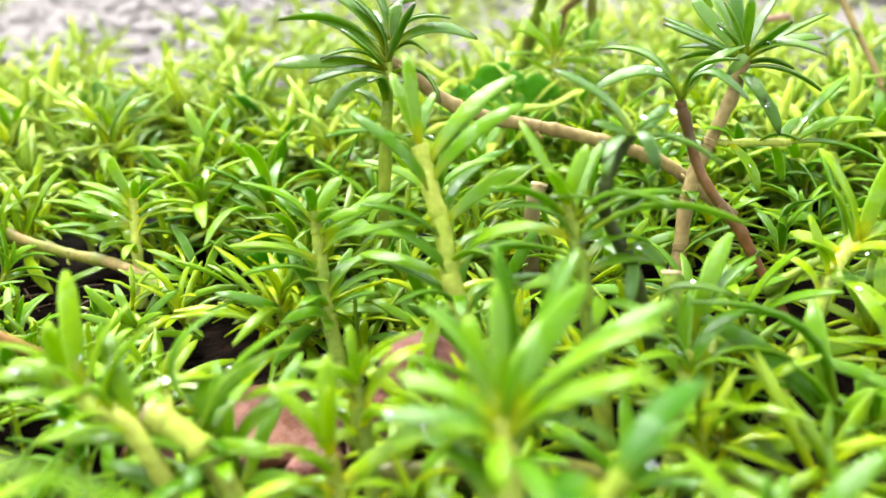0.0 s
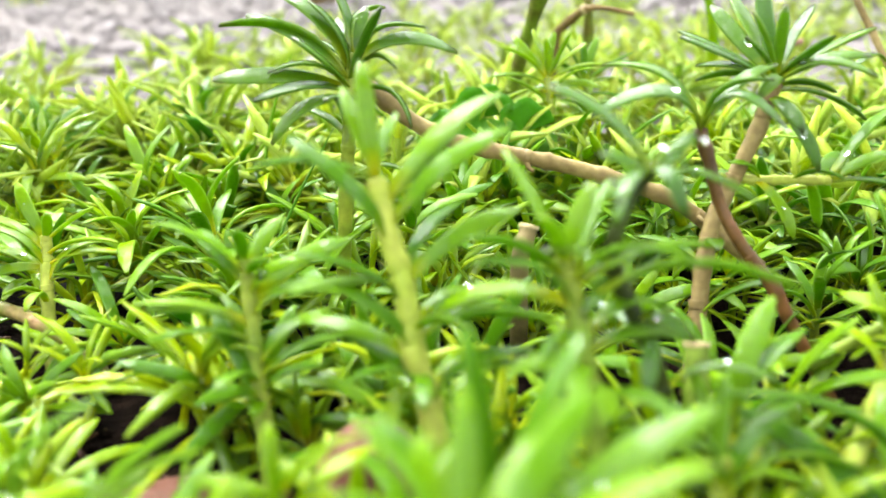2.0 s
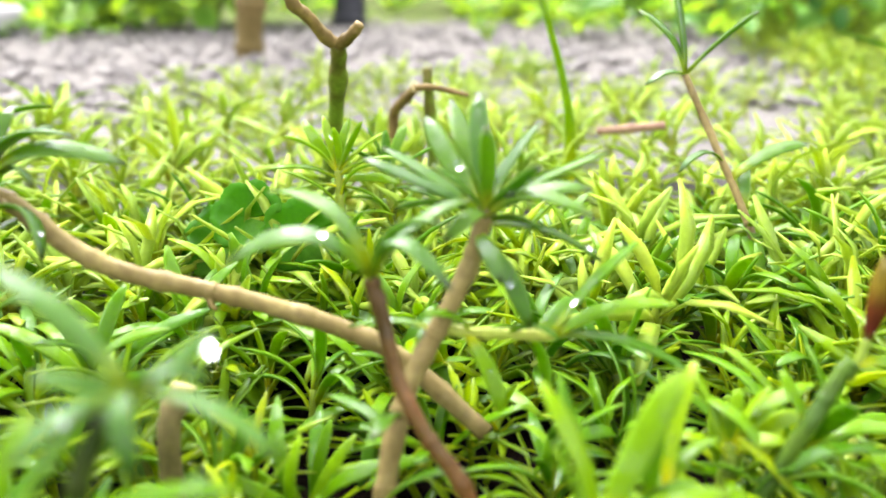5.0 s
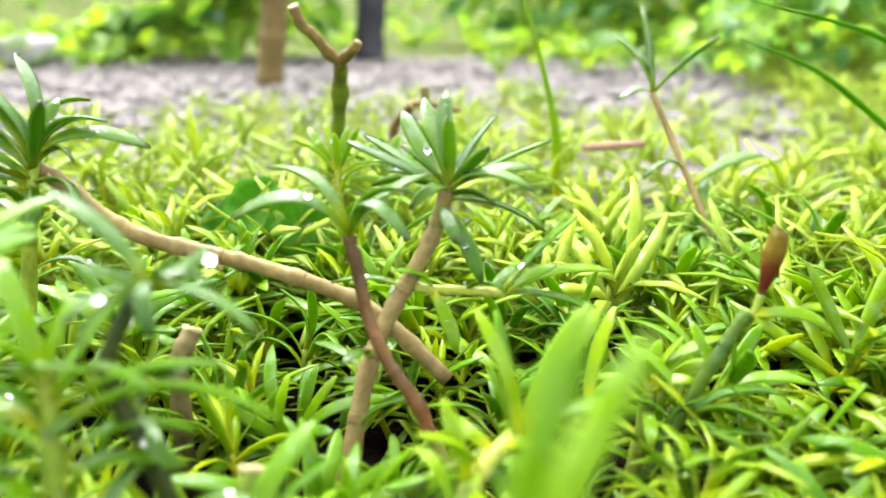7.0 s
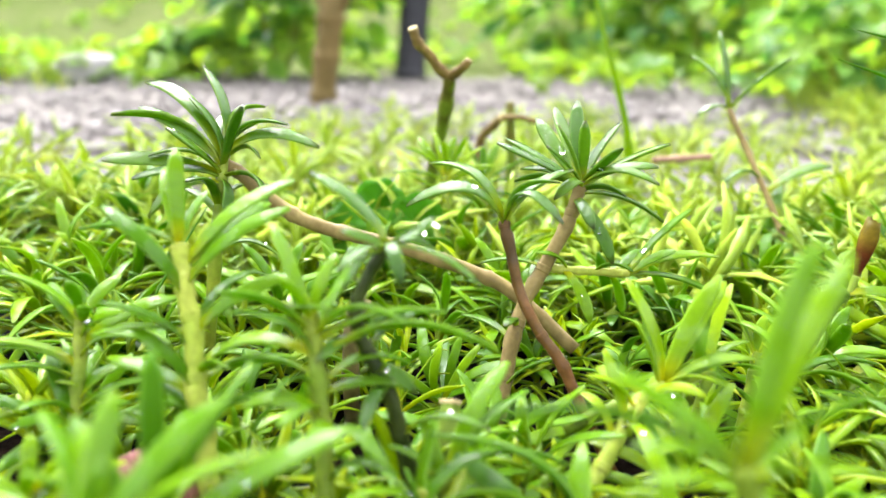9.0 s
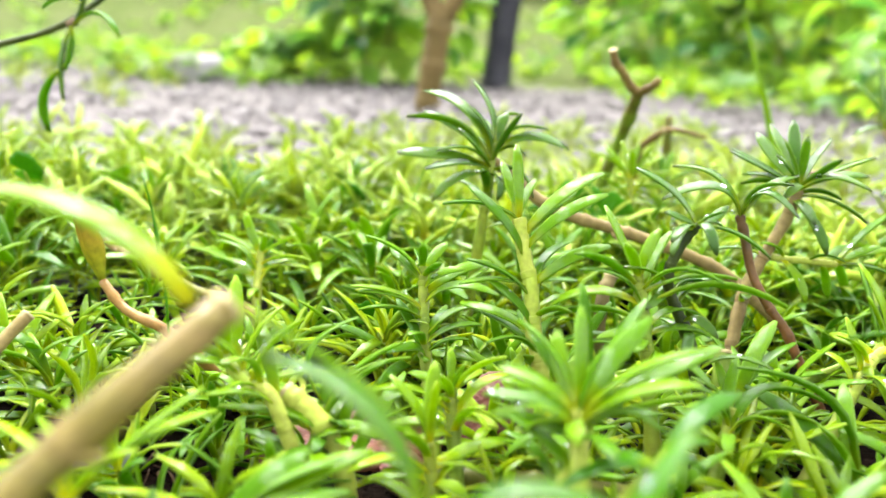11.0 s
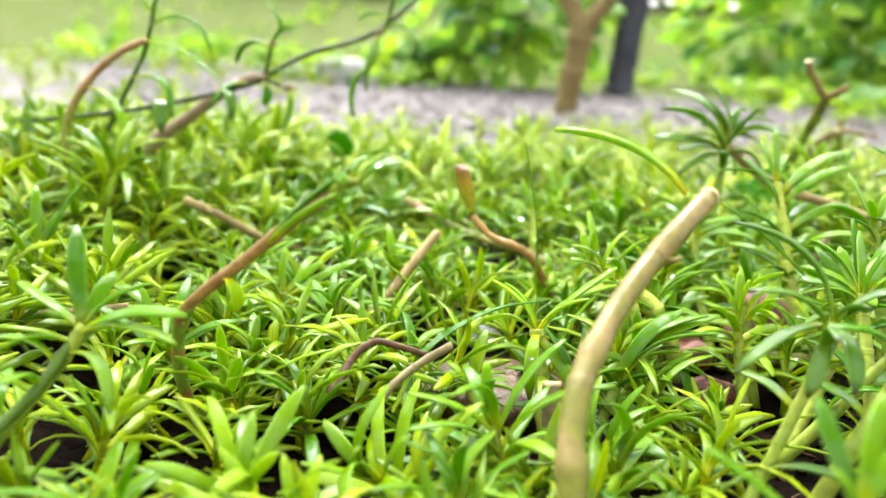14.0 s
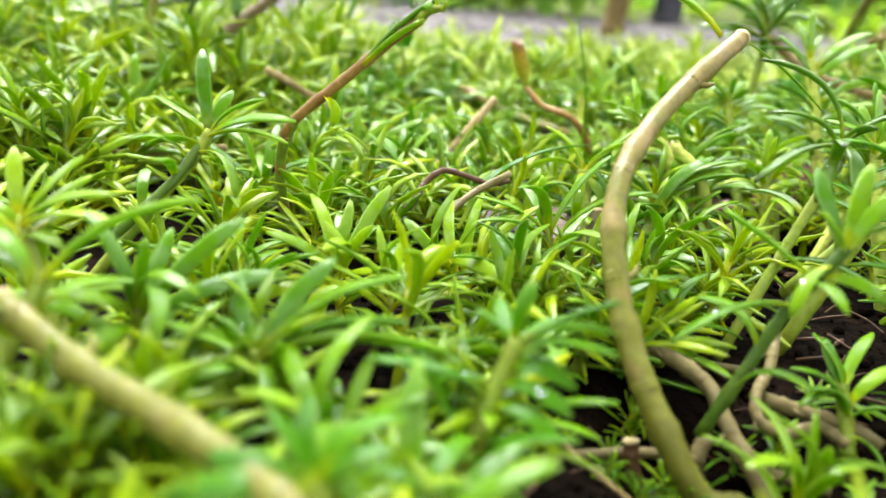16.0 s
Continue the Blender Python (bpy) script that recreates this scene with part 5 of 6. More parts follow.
forked_twig("forked_twig", "bare forked olive-brown twig with pale cut tips", [([(30, 142, 0), (35.5, 134, 22), (39.6, 125, 39.1), (43.2, 112, 55), (44.9, 104, 64.7)], 0.0024, 0.0020),
            ([(44.9, 104, 64.3), (42, 103, 66.3), (38.3, 99.5, 71.5), (35.8, 97, 74), (34.3, 95.5, 78.5)], 0.0016, 0.0014), ([(44.9, 104, 64.3), (47.6, 101, 66.2), (49.3, 99, 67.6), (50.8, 97.9, 69.6)], 0.0016, 0.0012)], STEM_TWIG)
forked_twig("forked_twig", "short brown forked twig with a side branch", [([(66, 172, 0), (65.5, 170, 24), (63.8, 166, 52)], 0.0022, 0.0016),
            ([(52, 170, 10), (52.8, 167, 30), (53.3, 165.9, 38), (57.5, 159, 43.5), (61, 152, 47.7)], 0.0018, 0.0015), ([(61, 152, 47.7), (67, 150, 48), (77, 148, 46)], 0.0011, 0.0007)], STEM_TWIG)
for pts, r in (([(121, 177, 29.8), (144, 179, 31.5)], 0.0014),):
    runner("pinkish dry stalk lying over the mat", pts, STEM_PINK, r, r)
shoot("thin pale sprig with a few slender leaves", [(150, 90, 0), (147.4, 95.3, 17.5), (140.5, 110.8, 38.1), (133.7, 121.8, 55.2)],
      [(1.0, 14, 39, 25.0, 0.03), (1.0, 150, 50, 21.0, 0.1), (1.0, 110, 68, 26.0, 0.03), (0.55, 10, 22, 22.0, 0.1), (1.0, 190, -12, 11.0, 0.1)], mat=LEAF_WET, stem_mat=STEM_TAN, r0=0.0011, r1=0.0009, knots=2, width=1.5)
add_leaf(bent_top, (-0.0145, -0.1224, 0.0540), (-0.0387, -0.1188, 0.0629), LEAF_YOUNG, 0.1, 1.65)
add_leaf(bent_top, (-0.0120, -0.1222, 0.0545), (0.0075, -0.1185, 0.0410), LEAF_YOUNG, 0.10, 0.55)
add_leaf(sharp_bend, (-0.0795, -0.1522, 0.0442), (-0.0655, -0.1505, 0.0575), LEAF_WET, 0.03, 1.5)
add_leaf(sharp_bend, (-0.0790, -0.1530, 0.0440), (-0.0670, -0.1535, 0.0535), LEAF_YOUNG, 0.05, 1.4)
add_leaf(sharp_bend, (-0.0870, -0.1530, 0.0370), (-0.0845, -0.1545, 0.0315), LEAF_YOUNG, 0.1, 1.5)
blade("long narrow grass blade arching over the mat", [(190, 14, 8), (165, 14.5, 48), (149.8, 14.2, 59.5), (136.9, 14.3, 68.9), (124.1, 13.1, 73.8)], 0.0011, LEAF_DARK)
blade("long narrow grass blade arching over the mat", [(200, 26, 8), (172, 25, 60), (152.5, 24.5, 73.1), (129.3, 25.5, 79.9)], 0.0012, LEAF_DARK)
blade("upright yellow-green grass blade", [(112, 175, 0), (109.6, 179.6, 39), (98.3, 191.6, 81.8), (95, 196, 96)], 0.0042, LEAF_YOUNG)
blade("thin dark grass blade leaning across the leaves", [(-63, -133, 8), (-60, -122, 17), (-50, -110, 23), (-39, -104, 25.5)], 0.0010, LEAF_DARK)
blade("thin upright grass blade", [(-47, -64, 8), (-48, -62, 30), (-52, -58, 46), (-54, -57, 53)], 0.0005, LEAF_DARK)
blade("thin grass blade standing in the mat", [(-18, 10, 10), (-10, 16, 26), (-2, 20, 40)], 0.0007, LEAF_DARK)
blade("thin grass blade standing in the mat", [(-30, 60, 5), (-26, 66, 30), (-20, 70, 47)], 0.0009, LEAF)
lobed_leaf("round scalloped dark green leaf among the shoots", (0.0265, 0.078, 0.0285), 0.0074, 58, -12, (0.030, 0.090, 0.001))
lobed_leaf("round scalloped dark green leaf among the shoots", (0.0375, 0.077, 0.0245), 0.0075, 66, 25, (0.040, 0.090, 0.001))
lobed_leaf("round scalloped dark green leaf among the shoots", (0.0175, 0.082, 0.0215), 0.0080, 50, -30, (0.016, 0.092, 0.001))
lobed_leaf("small round green leaf among the shoots", (-0.1432, 0.0355, 0.0345), 0.0052, 70, 170, (-0.1432, 0.040, 0.001))
lobed_leaf("small round green leaf among the shoots", (-0.052, 0.085, 0.024), 0.005, 60, 150, (-0.052, 0.090, 0.001))
lobed_leaf("small round green leaf among the shoots", (-0.020, -0.005, 0.010), 0.008, 45, 170, (-0.020, 0.002, 0.001))
# dark trailing vine over the far corner of the mat
vine = root("vine", (-0.1811, -0.0014, 0.0), "dark trailing vine with small leaves and nodes", "plant")
stalk("stem", metres([(-172, 20.5, 57.5), (-163.5, 28.5, 64.5), (-155.3, 35.5, 69.9), (-136.1, 50.7, 78.7), (-117.9, 71, 100), (-100, 90, 120)]), 0.0012, 0.0009, STEM_DARK, vine, knots=6)
stalk("stem", metres([(-222, 18, 24), (-213.7, 21, 33.3), (-200, 21.5, 43), (-188.2, 22, 51.9), (-176, 22, 58), (-169.5, 22, 59.5)]), 0.0030, 0.0016, STEM_VINE, vine, "pinkish brown bark", knots=3)
stalk("stem", metres([(-260, -4, 37), (-237.6, -3.9, 40.2), (-208, 4, 46), (-184, 14, 53), (-171, 21, 58)]), 0.0008, 0.0010, STEM_DARK, vine, knots=4)
stalk("stem", metres([(-224, 0, 36), (-218.8, 0, 45.6), (-207.4, 0, 65.7), (-202.2, 0, 83.5), (-199.7, 2, 99)]), 0.0010, 0.0008, STEM_DEEP, vine, knots=3)
stalk("stem", metres([(-170, 22, 59), (-168.3, 22.5, 65), (-167.1, 23, 71.9)]), 0.0009, 0.0008, STEM_DEEP, vine)
stalk("stem", metres([(-169, 22, 58.5), (-164, 22, 57), (-159, 22, 56.1)]), 0.0007, 0.0006, STEM_DARK, vine)
stalk("stem", metres([(-133, 51, 78.5), (-130, 51, 85), (-128.4, 51, 96)]), 0.0009, 0.0008, STEM_DEEP, vine)
for spot in ((-159, 22, 56.1), (-167.1, 23, 71.9), (-170, 22, 59), (-134, 51, 79)):
    c = np.array(spot) / 1000 - np.array(vine.matrix_basis.translation)
    v, f = tube_data([c + (-0.0014, 0, -0.0006), c, c + (0.0014, 0, 0.0007)], 0.0013, 0.0012, 7, 3, 0, 0.15)
    mesh_object("node", v, f, STEM_VINE, vine, "swollen pinkish node")
for base, tip, bow, wide, kind in (
        ((-167, 22.5, 72), (-169.9, 22, 87), 0.19, 0.8, LEAF_DARK), ((-167, 22.5, 72), (-157, 22, 78.7), 0.10, 0.8, LEAF_DARK), ((-167, 22.5, 71), (-180.5, 20, 64.5), 0.10, 1.5, LEAF_WET),
        ((-159, 22, 55.5), (-161.1, 21, 40.5), 0.03, 1.5, LEAF_DARK), ((-169, 22, 57), (-167.5, 20, 49), 0.03, 1.1, LEAF_DARK), ((-168, 22, 59), (-157, 20, 61.5), 0.10, 0.8, LEAF_DARK),
        ((-134, 50.5, 78), (-137, 50, 64), 0.03, 0.9, LEAF_DARK), ((-136.5, 50, 66), (-142.8, 49, 45), 0.10, 1.1, LEAF_DARK), ((-134, 50.5, 78), (-137.5, 49, 55), -0.06, 0.8, LEAF_WET),
        ((-133, 50.5, 78.5), (-117.2, 50, 75.5), 0.19, 0.9, LEAF_DARK), ((-130, 51, 85), (-143, 50, 83), 0.10, 0.8, LEAF_DARK), ((-128.6, 51, 94), (-144.7, 50, 95.6), 0.10, 0.8, LEAF_WET),
        ((-128.6, 51, 94), (-116, 51, 95.5), 0.10, 0.9, LEAF_WET), ((-128.4, 51, 95), (-130, 51, 111), 0.03, 1.0, LEAF_YOUNG), ((-204, 0, 76), (-181, 4, 67), 0.30, 0.7, LEAF_DARK),
        ((-203, 0, 80), (-222, 2, 92), 0.10, 0.7, LEAF_DARK), ((-212, 0, 57), (-197, 2, 44), 0.19, 1.0, LEAF_DARK), ((-200, 2, 95), (-190, 4, 110), 0.03, 0.8, LEAF_DARK),
        ((-188, 16, 51), (-176, 10, 44), 0.19, 1.1, LEAF_WET), ((-208, 6, 46), (-197, -4, 38), 0.19, 1.1, LEAF_WET), ((-176, 20, 57), (-186, 10, 47), 0.10, 1.0, LEAF_DARK)):
    add_leaf(vine, *metres([base, tip]), kind, bow, 2.0 * wide)
arch = root("arched_stem", (-0.220, -0.034, 0.0), "reddish arched stem with one long leaf", "plant stem", "bare cut stalks")
stalk("stem", metres([(-227, -20, 0), (-226.6, -20, 35.8), (-222, -20, 48), (-213.9, -20, 58.1), (-203, -20, 66.5), (-192.7, -20, 71.1)]), 0.0017, 0.0012, STEM_ARCH, arch, knots=5)
add_leaf(arch, *metres([(-192.7, -20, 71.1), (-163, -20, 58.5)]), LEAF, 0.19, 0.7)
add_leaf(arch, *metres([(-215, -21, 54), (-192, -30, 30)]), LEAF_YOUNG, 0.30, 1.0)
add_leaf(arch, *metres([(-225, -20, 40), (-204, -28, 26)]), LEAF, 0.19, 1.1)
stone("stone", (0.012, -0.046, 0.006), (0.0085, 0.008, 0.0125), STONE_RED, "smooth wet reddish stone half buried in soil", 1.7, 30)
stone("stone", (-0.004, -0.060, 0.002), (0.005, 0.004, 0.004), STONE_RED, "small reddish stone on the soil", 2.7, 70)
stone("stone", (-0.020, -0.044, -0.003), (0.020, 0.013, 0.006), STONE_BROWN, "flat brown stone set in the soil", 4.4, 10, 0.4)
stone("stone", (-0.050, -0.098, -0.001), (0.020, 0.013, 0.009), STONE_WET, "flat wet brown stone set in the soil", 6.2, 15, 0.45)
stone("stone", (-0.044, -0.108, 0.0), (0.007, 0.005, 0.004), STONE_WET, "small red-brown stone on the soil", 7.2, 25)
stone("stone", (-0.001, -0.078, -0.001), (0.007, 0.006, 0.0045), STONE_RED, "small pink stone under the leaves", 8.8, 40)
stone("stone", (-0.060, -0.066, 0.0), (0.006, 0.005, 0.004), STONE_GREY, "small grey stone on the soil", 9.3, 0)

tip = shoot("green tip of a bent red-brown stem", [(-69.0, -151.7, 53.0), (-66.5, -153, 55), (-63.3, -154.4, 55.8)], [(1.0, 20, 25, 7, 0.1), (0.8, 60, 50, 5, 0.1), (0.4, -60, 10, 4, 0.1)], stem_mat=STEM_GREEN, r0=0.0009, r1=0.0006, low_leaves=0)
# ---- the carpet of shoots ----
BARE = [(-0.101, 0.013, 0.0065), (-0.088, 0.008, 0.0065), (-0.075, 0.004, 0.0065), (-0.062, -0.001, 0.0065),
        (-0.022, -0.222, 0.013), (0.0, -0.222, 0.013), (0.017, -0.218, 0.012), (-0.010, -0.178, 0.008), (0.012, -0.168, 0.008), (-0.026, -0.205, 0.009), (0.030, -0.222, 0.012), (-0.018, -0.046, 0.014), (-0.052, -0.062, 0.004), (-0.052, -0.098, 0.013), (-0.002, -0.078, 0.009), (-0.070, -0.145, 0.008), (0.002, -0.055, 0.006),
        (-0.024, -0.187, 0.010), (-0.010, -0.190, 0.009), (0.004, -0.186, 0.010), (0.014, -0.192, 0.008), (-0.014, -0.203, 0.008), (0.0, -0.165, 0.006), (0.020, -0.203, 0.012), (0.030, -0.187, 0.012), (0.022, -0.172, 0.009), (0.036, -0.212, 0.010), (0.004, -0.095, 0.007), (-0.022, -0.100, 0.007), (-0.028, -0.122, 0.007), (0.030, -0.079, 0.009), (0.045, -0.080, 0.009), (0.060, -0.080, 0.009), (0.075, -0.080, 0.009), (0.088, -0.080, 0.009),
        (0.066, -0.022, 0.007), (-0.034, -0.028, 0.006),
        (-0.009, -0.129, 0.009), (0.017, -0.148, 0.014), (0.010, -0.100, 0.014), (0.018, -0.130, 0.014), (-0.041, -0.123, 0.008), (-0.067, -0.165, 0.006), (-0.071, -0.103, 0.008),
        (-0.056, -0.066, 0.008), (-0.098, -0.158, 0.008), (-0.095, -0.110, 0.007), (-0.066, -0.190, 0.009), (-0.097, -0.074, 0.008), (-0.131, -0.120, 0.010), (-0.134, -0.050, 0.010), (-0.118, -0.034, 0.008), (0.040, -0.155, 0.010)]


def shoot_plan(rnd, n=14, tall=0.026):
    """Stem and leaves of a common shoot, standing at the origin."""
    lean = rnd.uniform(0, 6.28)
    b = tall * rnd.uniform(0.05, 0.30)
    stem = [np.zeros(3), np.array((b * 0.4 * math.cos(lean), b * 0.4 * math.sin(lean), tall * 0.5)), np.array((b * math.cos(lean), b * math.sin(lean), tall))]
    line = spline(stem, 8)
    leaves = []
    for k in range(n):
        s = 0.40 + 0.60 * (k / (n - 1)) ** 0.8
        f = s * (len(line) - 1)
        i = min(int(f), len(line) - 2)
        foot = line[i] + (line[i + 1] - line[i]) * (f - i)
        h = k * 2.4 + rnd.uniform(-0.35, 0.35)
        e = radians(4 + 58 * (k / (n - 1)) ** 1.6 + rnd.uniform(-16, 16))
        length = (0.0200 - 0.007 * max(0, k / (n - 1) - 0.6) / 0.4) * rnd.uniform(0.75, 1.15)
        tip = foot + length * np.array((math.cos(h) * math.cos(e), math.sin(h) * math.cos(e), math.sin(e)))
        leaves.append((foot, tip, rnd.choice((0.03, 0.10, 0.19, 0.19, 0.30))))
    return stem, leaves


def clear_of(x, y, r=0.0):
    return all((x - a) ** 2 + (y - b) ** 2 > (c + r) ** 2 for a, b, c in BARE + KEEP)


def low_growth(x, y):
    """The shoots stay short round the pale runner."""
    along = min(max((-0.05 - x) / 0.07, 0.0), 1.0)
    line = 0.0 + 0.028 * along
    return 0.62 if -0.125 < x < -0.045 and -0.045 < y - line < 0.006 else 1.0


def build_common_shoots():
    rnd = random.Random(21)
    kinds = []
    for k in range(9):
        stem, leaves = shoot_plan(rnd, rnd.choice((13, 14, 15, 16)), rnd.uniform(0.009, 0.019))
        young = k % 5 == 3
        label = "yellow-green moss rose shoot rising from the soil" if young else "bright green moss rose shoot with fleshy narrow leaves"
        thing = root("purslane_shoot", (0, 0, 0), label, "plant", "moss rose shoots")
        v, f = tube_data(stem, 0.0011, 0.0007, 6, 4, 3, 0.04, rnd)
        mesh_object("stem", v, f, STEM_PALE if young else STEM_GREEN, thing)
        for foot, tip, bow in leaves:
            add_leaf(thing, foot, tip, LEAF_YOUNG if young else LEAF, bow, 1.0)
        kinds.append(thing)
    spots = []
    tries = 0
    while len(spots) < 270 and tries < 20000:
        tries += 1
        y = rnd.uniform(-0.235, 0.13)
        x = rnd.uniform(-0.075 - 0.32 * (y + 0.27), 0.075 + 0.34 * (y + 0.27))
        if not clear_of(x, y, 0.003) or any((x - a) ** 2 + (y - b) ** 2 < 0.0125**2 for a, b in spots):
            continue
        spots.append((x, y))
    for n, (x, y) in enumerate(spots):
        s = rnd.uniform(0.8, 1.2) * (0.9 if y < -0.02 else 1.05) * low_growth(x, y)
        m = Matrix.Translation((x, y, ground_height(x, y) - 0.001)) @ Euler((rnd.gauss(0, 0.33), rnd.gauss(0, 0.33), rnd.uniform(0, 6.28))).to_matrix().to_4x4()
        thing = kinds[n] if n < len(kinds) else copy_thing(kinds[n % len(kinds)], m)
        thing.matrix_basis = m @ Matrix.Diagonal((s, s, s, 1))
    # seedlings in the bare hollow
    for k in range(24):
        x, y, s = rnd.uniform(-0.030, 0.034), rnd.uniform(-0.206, -0.160), rnd.uniform(0.22, 0.40)
        m = Matrix.Translation((x, y, ground_height(x, y) - 0.0005)) @ Euler((rnd.gauss(0, 0.3), rnd.gauss(0, 0.3), rnd.uniform(0, 6.28))).to_matrix().to_4x4()
        thing = copy_thing(kinds[k % len(kinds)], m)
        thing.matrix_basis = m @ Matrix.Diagonal((s, s, s, 1))
        tagged(thing, "small moss rose seedling on dark bare soil", "plant", "moss rose seedlings")
    return spots


def build_litter():
    """Bits of dry stem and crumbs of soil on the bare ground."""
    rnd = random.Random(8)
    verts, faces, n = [], [], 0
    for x0, y0, r in BARE:
        for _ in range(int(2 + 300 * r)):
            x, y, a = x0 + rnd.uniform(-r, r), y0 + rnd.uniform(-r, r), rnd.uniform(0, 6.28)
            h = rnd.uniform(0.002, 0.006)
            z = ground_height(x, y) + 0.0006
            d = np.array((math.cos(a) * h, math.sin(a) * h, rnd.uniform(-0.3, 0.3) * h))
            c = np.array((x, y, z))
            w = rnd.uniform(0.00015, 0.0005)
            v, f = tube_data([c - d, c + np.array((rnd.uniform(-1, 1), rnd.uniform(-1, 1), 0.6)) * h * 0.15, c + d], w, w * 0.7, 5, 3, 0, 0.1, rnd)
            verts.append(np.array(v))
            faces.extend(tuple(i + n for i in q) for q in f)
            n += len(v)
    ob = mesh_object("plant_litter", np.concatenate(verts), faces, ROOT_DEAD)
    tagged(ob, "short bits of dry stem scattered on dark soil", "litter", kind="stuff")
    bm = bmesh.new()
    bmesh.ops.create_icosphere(bm, subdivisions=1, radius=1.0)
    ball = np.array([v.co[:] for v in bm.verts])
    tri = np.array([[v.index for v in f.verts] for f in bm.faces])
    bm.free()
    verts, faces = [], []
    for k, (x0, y0, r) in enumerate(BARE * 45):
        x, y, s = x0 + rnd.gauss(0, r * 0.7), y0 + rnd.gauss(0, r * 0.7), 0.0003 + 0.0014 * rnd.random() ** 3
        lump = ball * np.array([[rnd.uniform(0.6, 1.2)] for _ in ball]) * s * np.array((rnd.uniform(0.8, 1.4), 1.0, 0.8))
        verts.append(lump + np.array((x, y, ground_height(x, y) + s * 0.3)))
        faces.append(tri + k * len(ball))
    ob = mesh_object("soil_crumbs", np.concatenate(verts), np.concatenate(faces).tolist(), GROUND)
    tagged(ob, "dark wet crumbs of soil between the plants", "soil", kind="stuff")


def build_carpet():
    """The rest of the dense mat of shoots, too many to count."""
    rnd = random.Random(77)
    protos = []
    for k in range(14):
        low = k >= 8
        stem, leaves = shoot_plan(rnd, 12 if low else 13, rnd.uniform(0.009, 0.019))
        verts, faces, uvs, n = [], [], [], 0
        v, f = tube_data(stem, 0.0011, 0.0007, 4, 2, 0, 0.0, rnd)
        quads = [q for q in f if len(q) == 4]
        verts.append(np.array(v)), faces.append(np.array(quads)), uvs.append(np.tile((0.1, 0.5), (len(v), 1)))
        n += len(v)
        for foot, tip, bow in leaves:
            lv, lf, lu = leaf_data(bow, 3 if low else 4, 4 if low else 5)
            lf = [q for q in lf if len(q) == 4]
            m = np.array(chord_matrix(foot, tip, 0.92, rnd.uniform(-30, 30)))
            verts.append(np.array(lv) @ m[:3, :3].T + m[:3, 3])
            faces.append(np.array(lf) + n)
            uvs.append(np.array(lu))
            n += len(lv)
        protos.append((np.concatenate(verts), np.concatenate(faces), np.concatenate(uvs)))
    verts, faces, uvs, total = [], [], [], 0

    def put(x, y, s, proto):
        nonlocal total
        v, f, u = proto
        m = np.array(Euler((rnd.uniform(-0.45, 0.45), rnd.uniform(-0.45, 0.45), rnd.uniform(0, 6.28))).to_matrix()) * s
        verts.append(v @ m.T + np.array((x, y, ground_height(x, y) - 0.001)))
        faces.append(f + total)
        uvs.append(u)
        total += len(v)

    for _ in range(1250):
        y = -0.34 + 0.43 * rnd.random() ** 0.85
        x = rnd.uniform(-0.13 - 0.70 * (y + 0.30), 0.12 + 0.66 * (y + 0.30))
        if clear_of(x, y, 0.002):
            put(x, y, (rnd.uniform(0.6, 1.0) if y < 0.06 and abs(x) < 0.15 else rnd.uniform(0.8, 1.3)) * low_growth(x, y), protos[rnd.randrange(8)])
    for _ in range(650):
        side = rnd.choice((-1, 1))
        y = rnd.uniform(-0.45, 0.40)
        x = side * (0.16 + 0.70 * max(0, y + 0.30) + rnd.uniform(0, 0.35))
        put(x, y, rnd.uniform(0.8, 1.3), protos[8 + rnd.randrange(6)])
    for _ in range(230):
        put(rnd.uniform(-0.34, -0.17), rnd.uniform(-0.06, 0.14), rnd.uniform(1.1, 1.7), protos[rnd.randrange(8)])
    ob = mesh_object("carpet_of_shoots", np.concatenate(verts), np.concatenate(faces).tolist(), LEAF_CARPET, uv=np.concatenate(uvs))
    tagged(ob, "dense mat of bright green moss rose shoots over the soil", "ground cover", kind="stuff")
    verts, faces, uvs, total = [], [], [], 0
    # far edge of the mat, its leaf colour paled to imitate haze
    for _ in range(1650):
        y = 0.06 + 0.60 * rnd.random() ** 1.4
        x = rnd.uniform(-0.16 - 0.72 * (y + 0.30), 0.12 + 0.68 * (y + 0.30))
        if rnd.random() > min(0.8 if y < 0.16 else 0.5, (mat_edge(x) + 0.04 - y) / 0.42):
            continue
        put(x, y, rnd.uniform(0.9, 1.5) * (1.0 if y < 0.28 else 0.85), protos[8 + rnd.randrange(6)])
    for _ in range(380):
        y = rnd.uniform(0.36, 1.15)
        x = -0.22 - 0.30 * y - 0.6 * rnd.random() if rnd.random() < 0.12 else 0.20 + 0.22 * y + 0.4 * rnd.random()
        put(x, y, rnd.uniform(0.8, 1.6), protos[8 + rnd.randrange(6)])
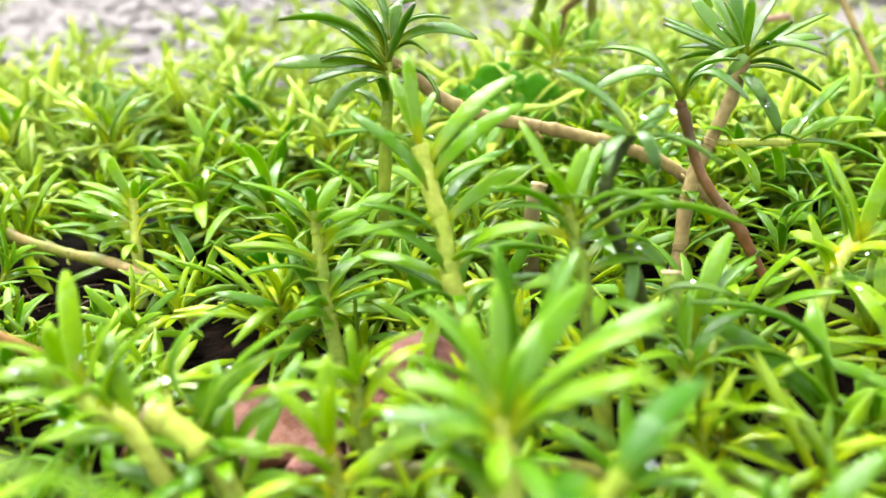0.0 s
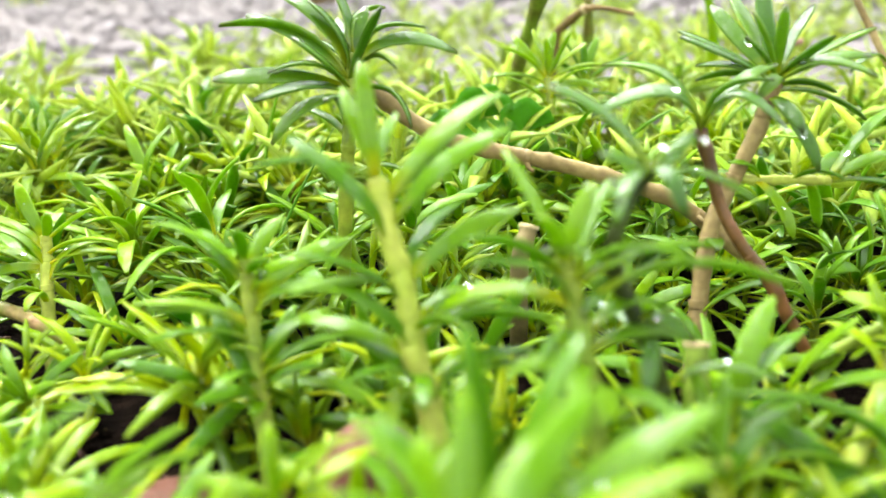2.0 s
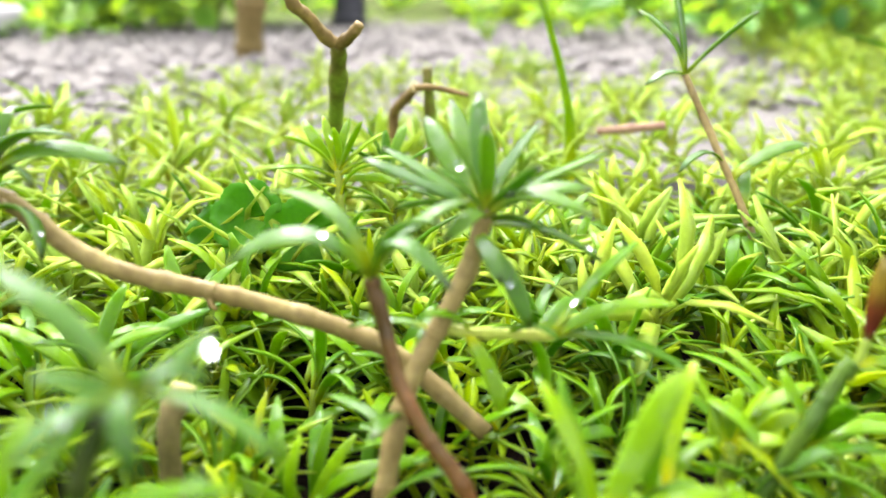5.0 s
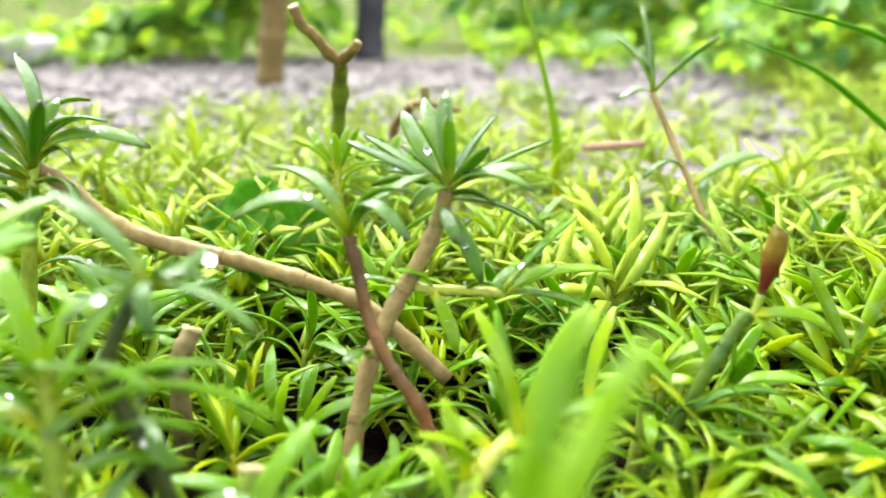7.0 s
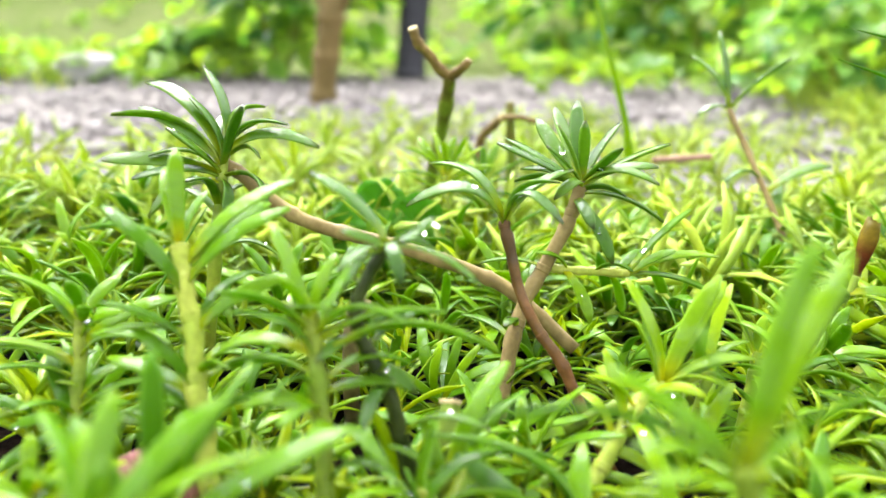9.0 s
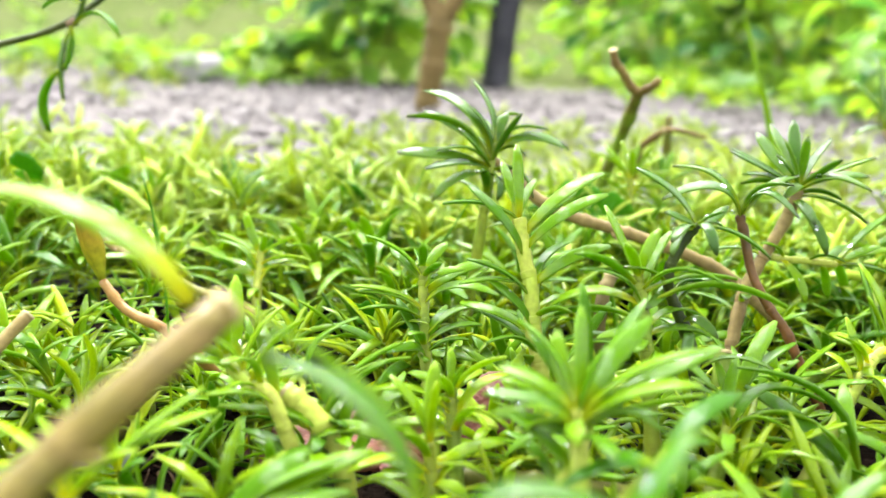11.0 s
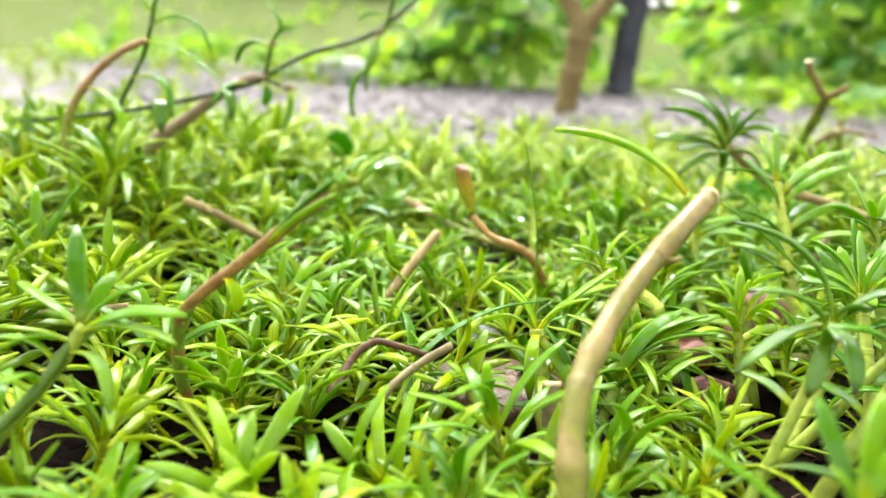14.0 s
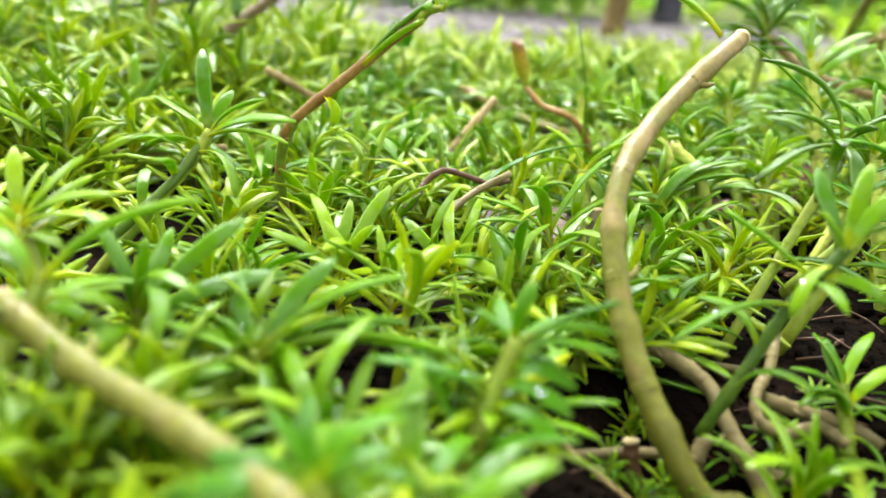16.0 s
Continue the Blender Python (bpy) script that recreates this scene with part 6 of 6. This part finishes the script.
    ob = mesh_object("far_carpet_of_shoots", np.concatenate(verts), np.concatenate(faces).tolist(), LEAF_FAR_PALED, uv=np.concatenate(uvs))
    tagged(ob, "thinner yellow-green edge of the mat of shoots, paled for haze", "ground cover", kind="stuff")


HERO_LEAVES = list(LAID)


def build_drops():
    """Rain drops standing on the leaves."""
    rnd = random.Random(31)
    bm = bmesh.new()
    bmesh.ops.create_uvsphere(bm, u_segments=12, v_segments=8, radius=1.0)
    for v in bm.verts:
        if v.co.z < 0:
            v.co.z *= 0.35
    me = bpy.data.meshes.new("water_drop")
    bm.to_mesh(me)
    bm.free()
    me.materials.append(WATER)
    me.polygons.foreach_set("use_smooth", [True] * len(me.polygons))
    for m, sag in rnd.sample(HERO_LEAVES, 130):
        u, v = rnd.uniform(0.25, 0.93), rnd.uniform(-0.03, 0.03)
        s = SAGS[sag_index(sag)]
        p = m @ Vector((u, v, s * 4 * u * (1 - u) * (1 - 0.25 * (u - 0.5)) + 0.024))
        size = 0.00025 + 0.0005 * rnd.random() ** 2.5
        drop = new("water_drop", me)
        turn = m.to_3x3().normalized().to_4x4()
        drop.matrix_basis = Matrix.Translation(p) @ turn @ Matrix.Diagonal((size * rnd.uniform(1, 1.8), size, size * 0.75, 1))
        tagged(drop, "clear round rain drop on a leaf", "water drop", "rain drops")


def pools():
    """Larger films of water caught on the dark wet shoot."""
    me = bpy.data.meshes.get("water_drop")
    for x, y, z, a, c, e in POOLS:
        drop = new("water_drop", me)
        drop.matrix_basis = Matrix.Translation((x, y, z)) @ Euler((radians(e), radians(15), radians(e * 3))).to_matrix().to_4x4() @ Matrix.Diagonal((a, a * 0.7, c, 1))
        tagged(drop, "large clear water drop pooled on wet leaves", "water drop", "rain drops")


POOLS = [(0.0524, -0.0353, 0.0503, 0.0009, 0.0005, 25), (0.0496, -0.0275, 0.0474, 0.0011, 0.0006, 20), (0.0416, -0.0410, 0.0472, 0.0011, 0.0006, -15)]
build_common_shoots()
build_carpet()
build_litter()
build_drops()
pools()
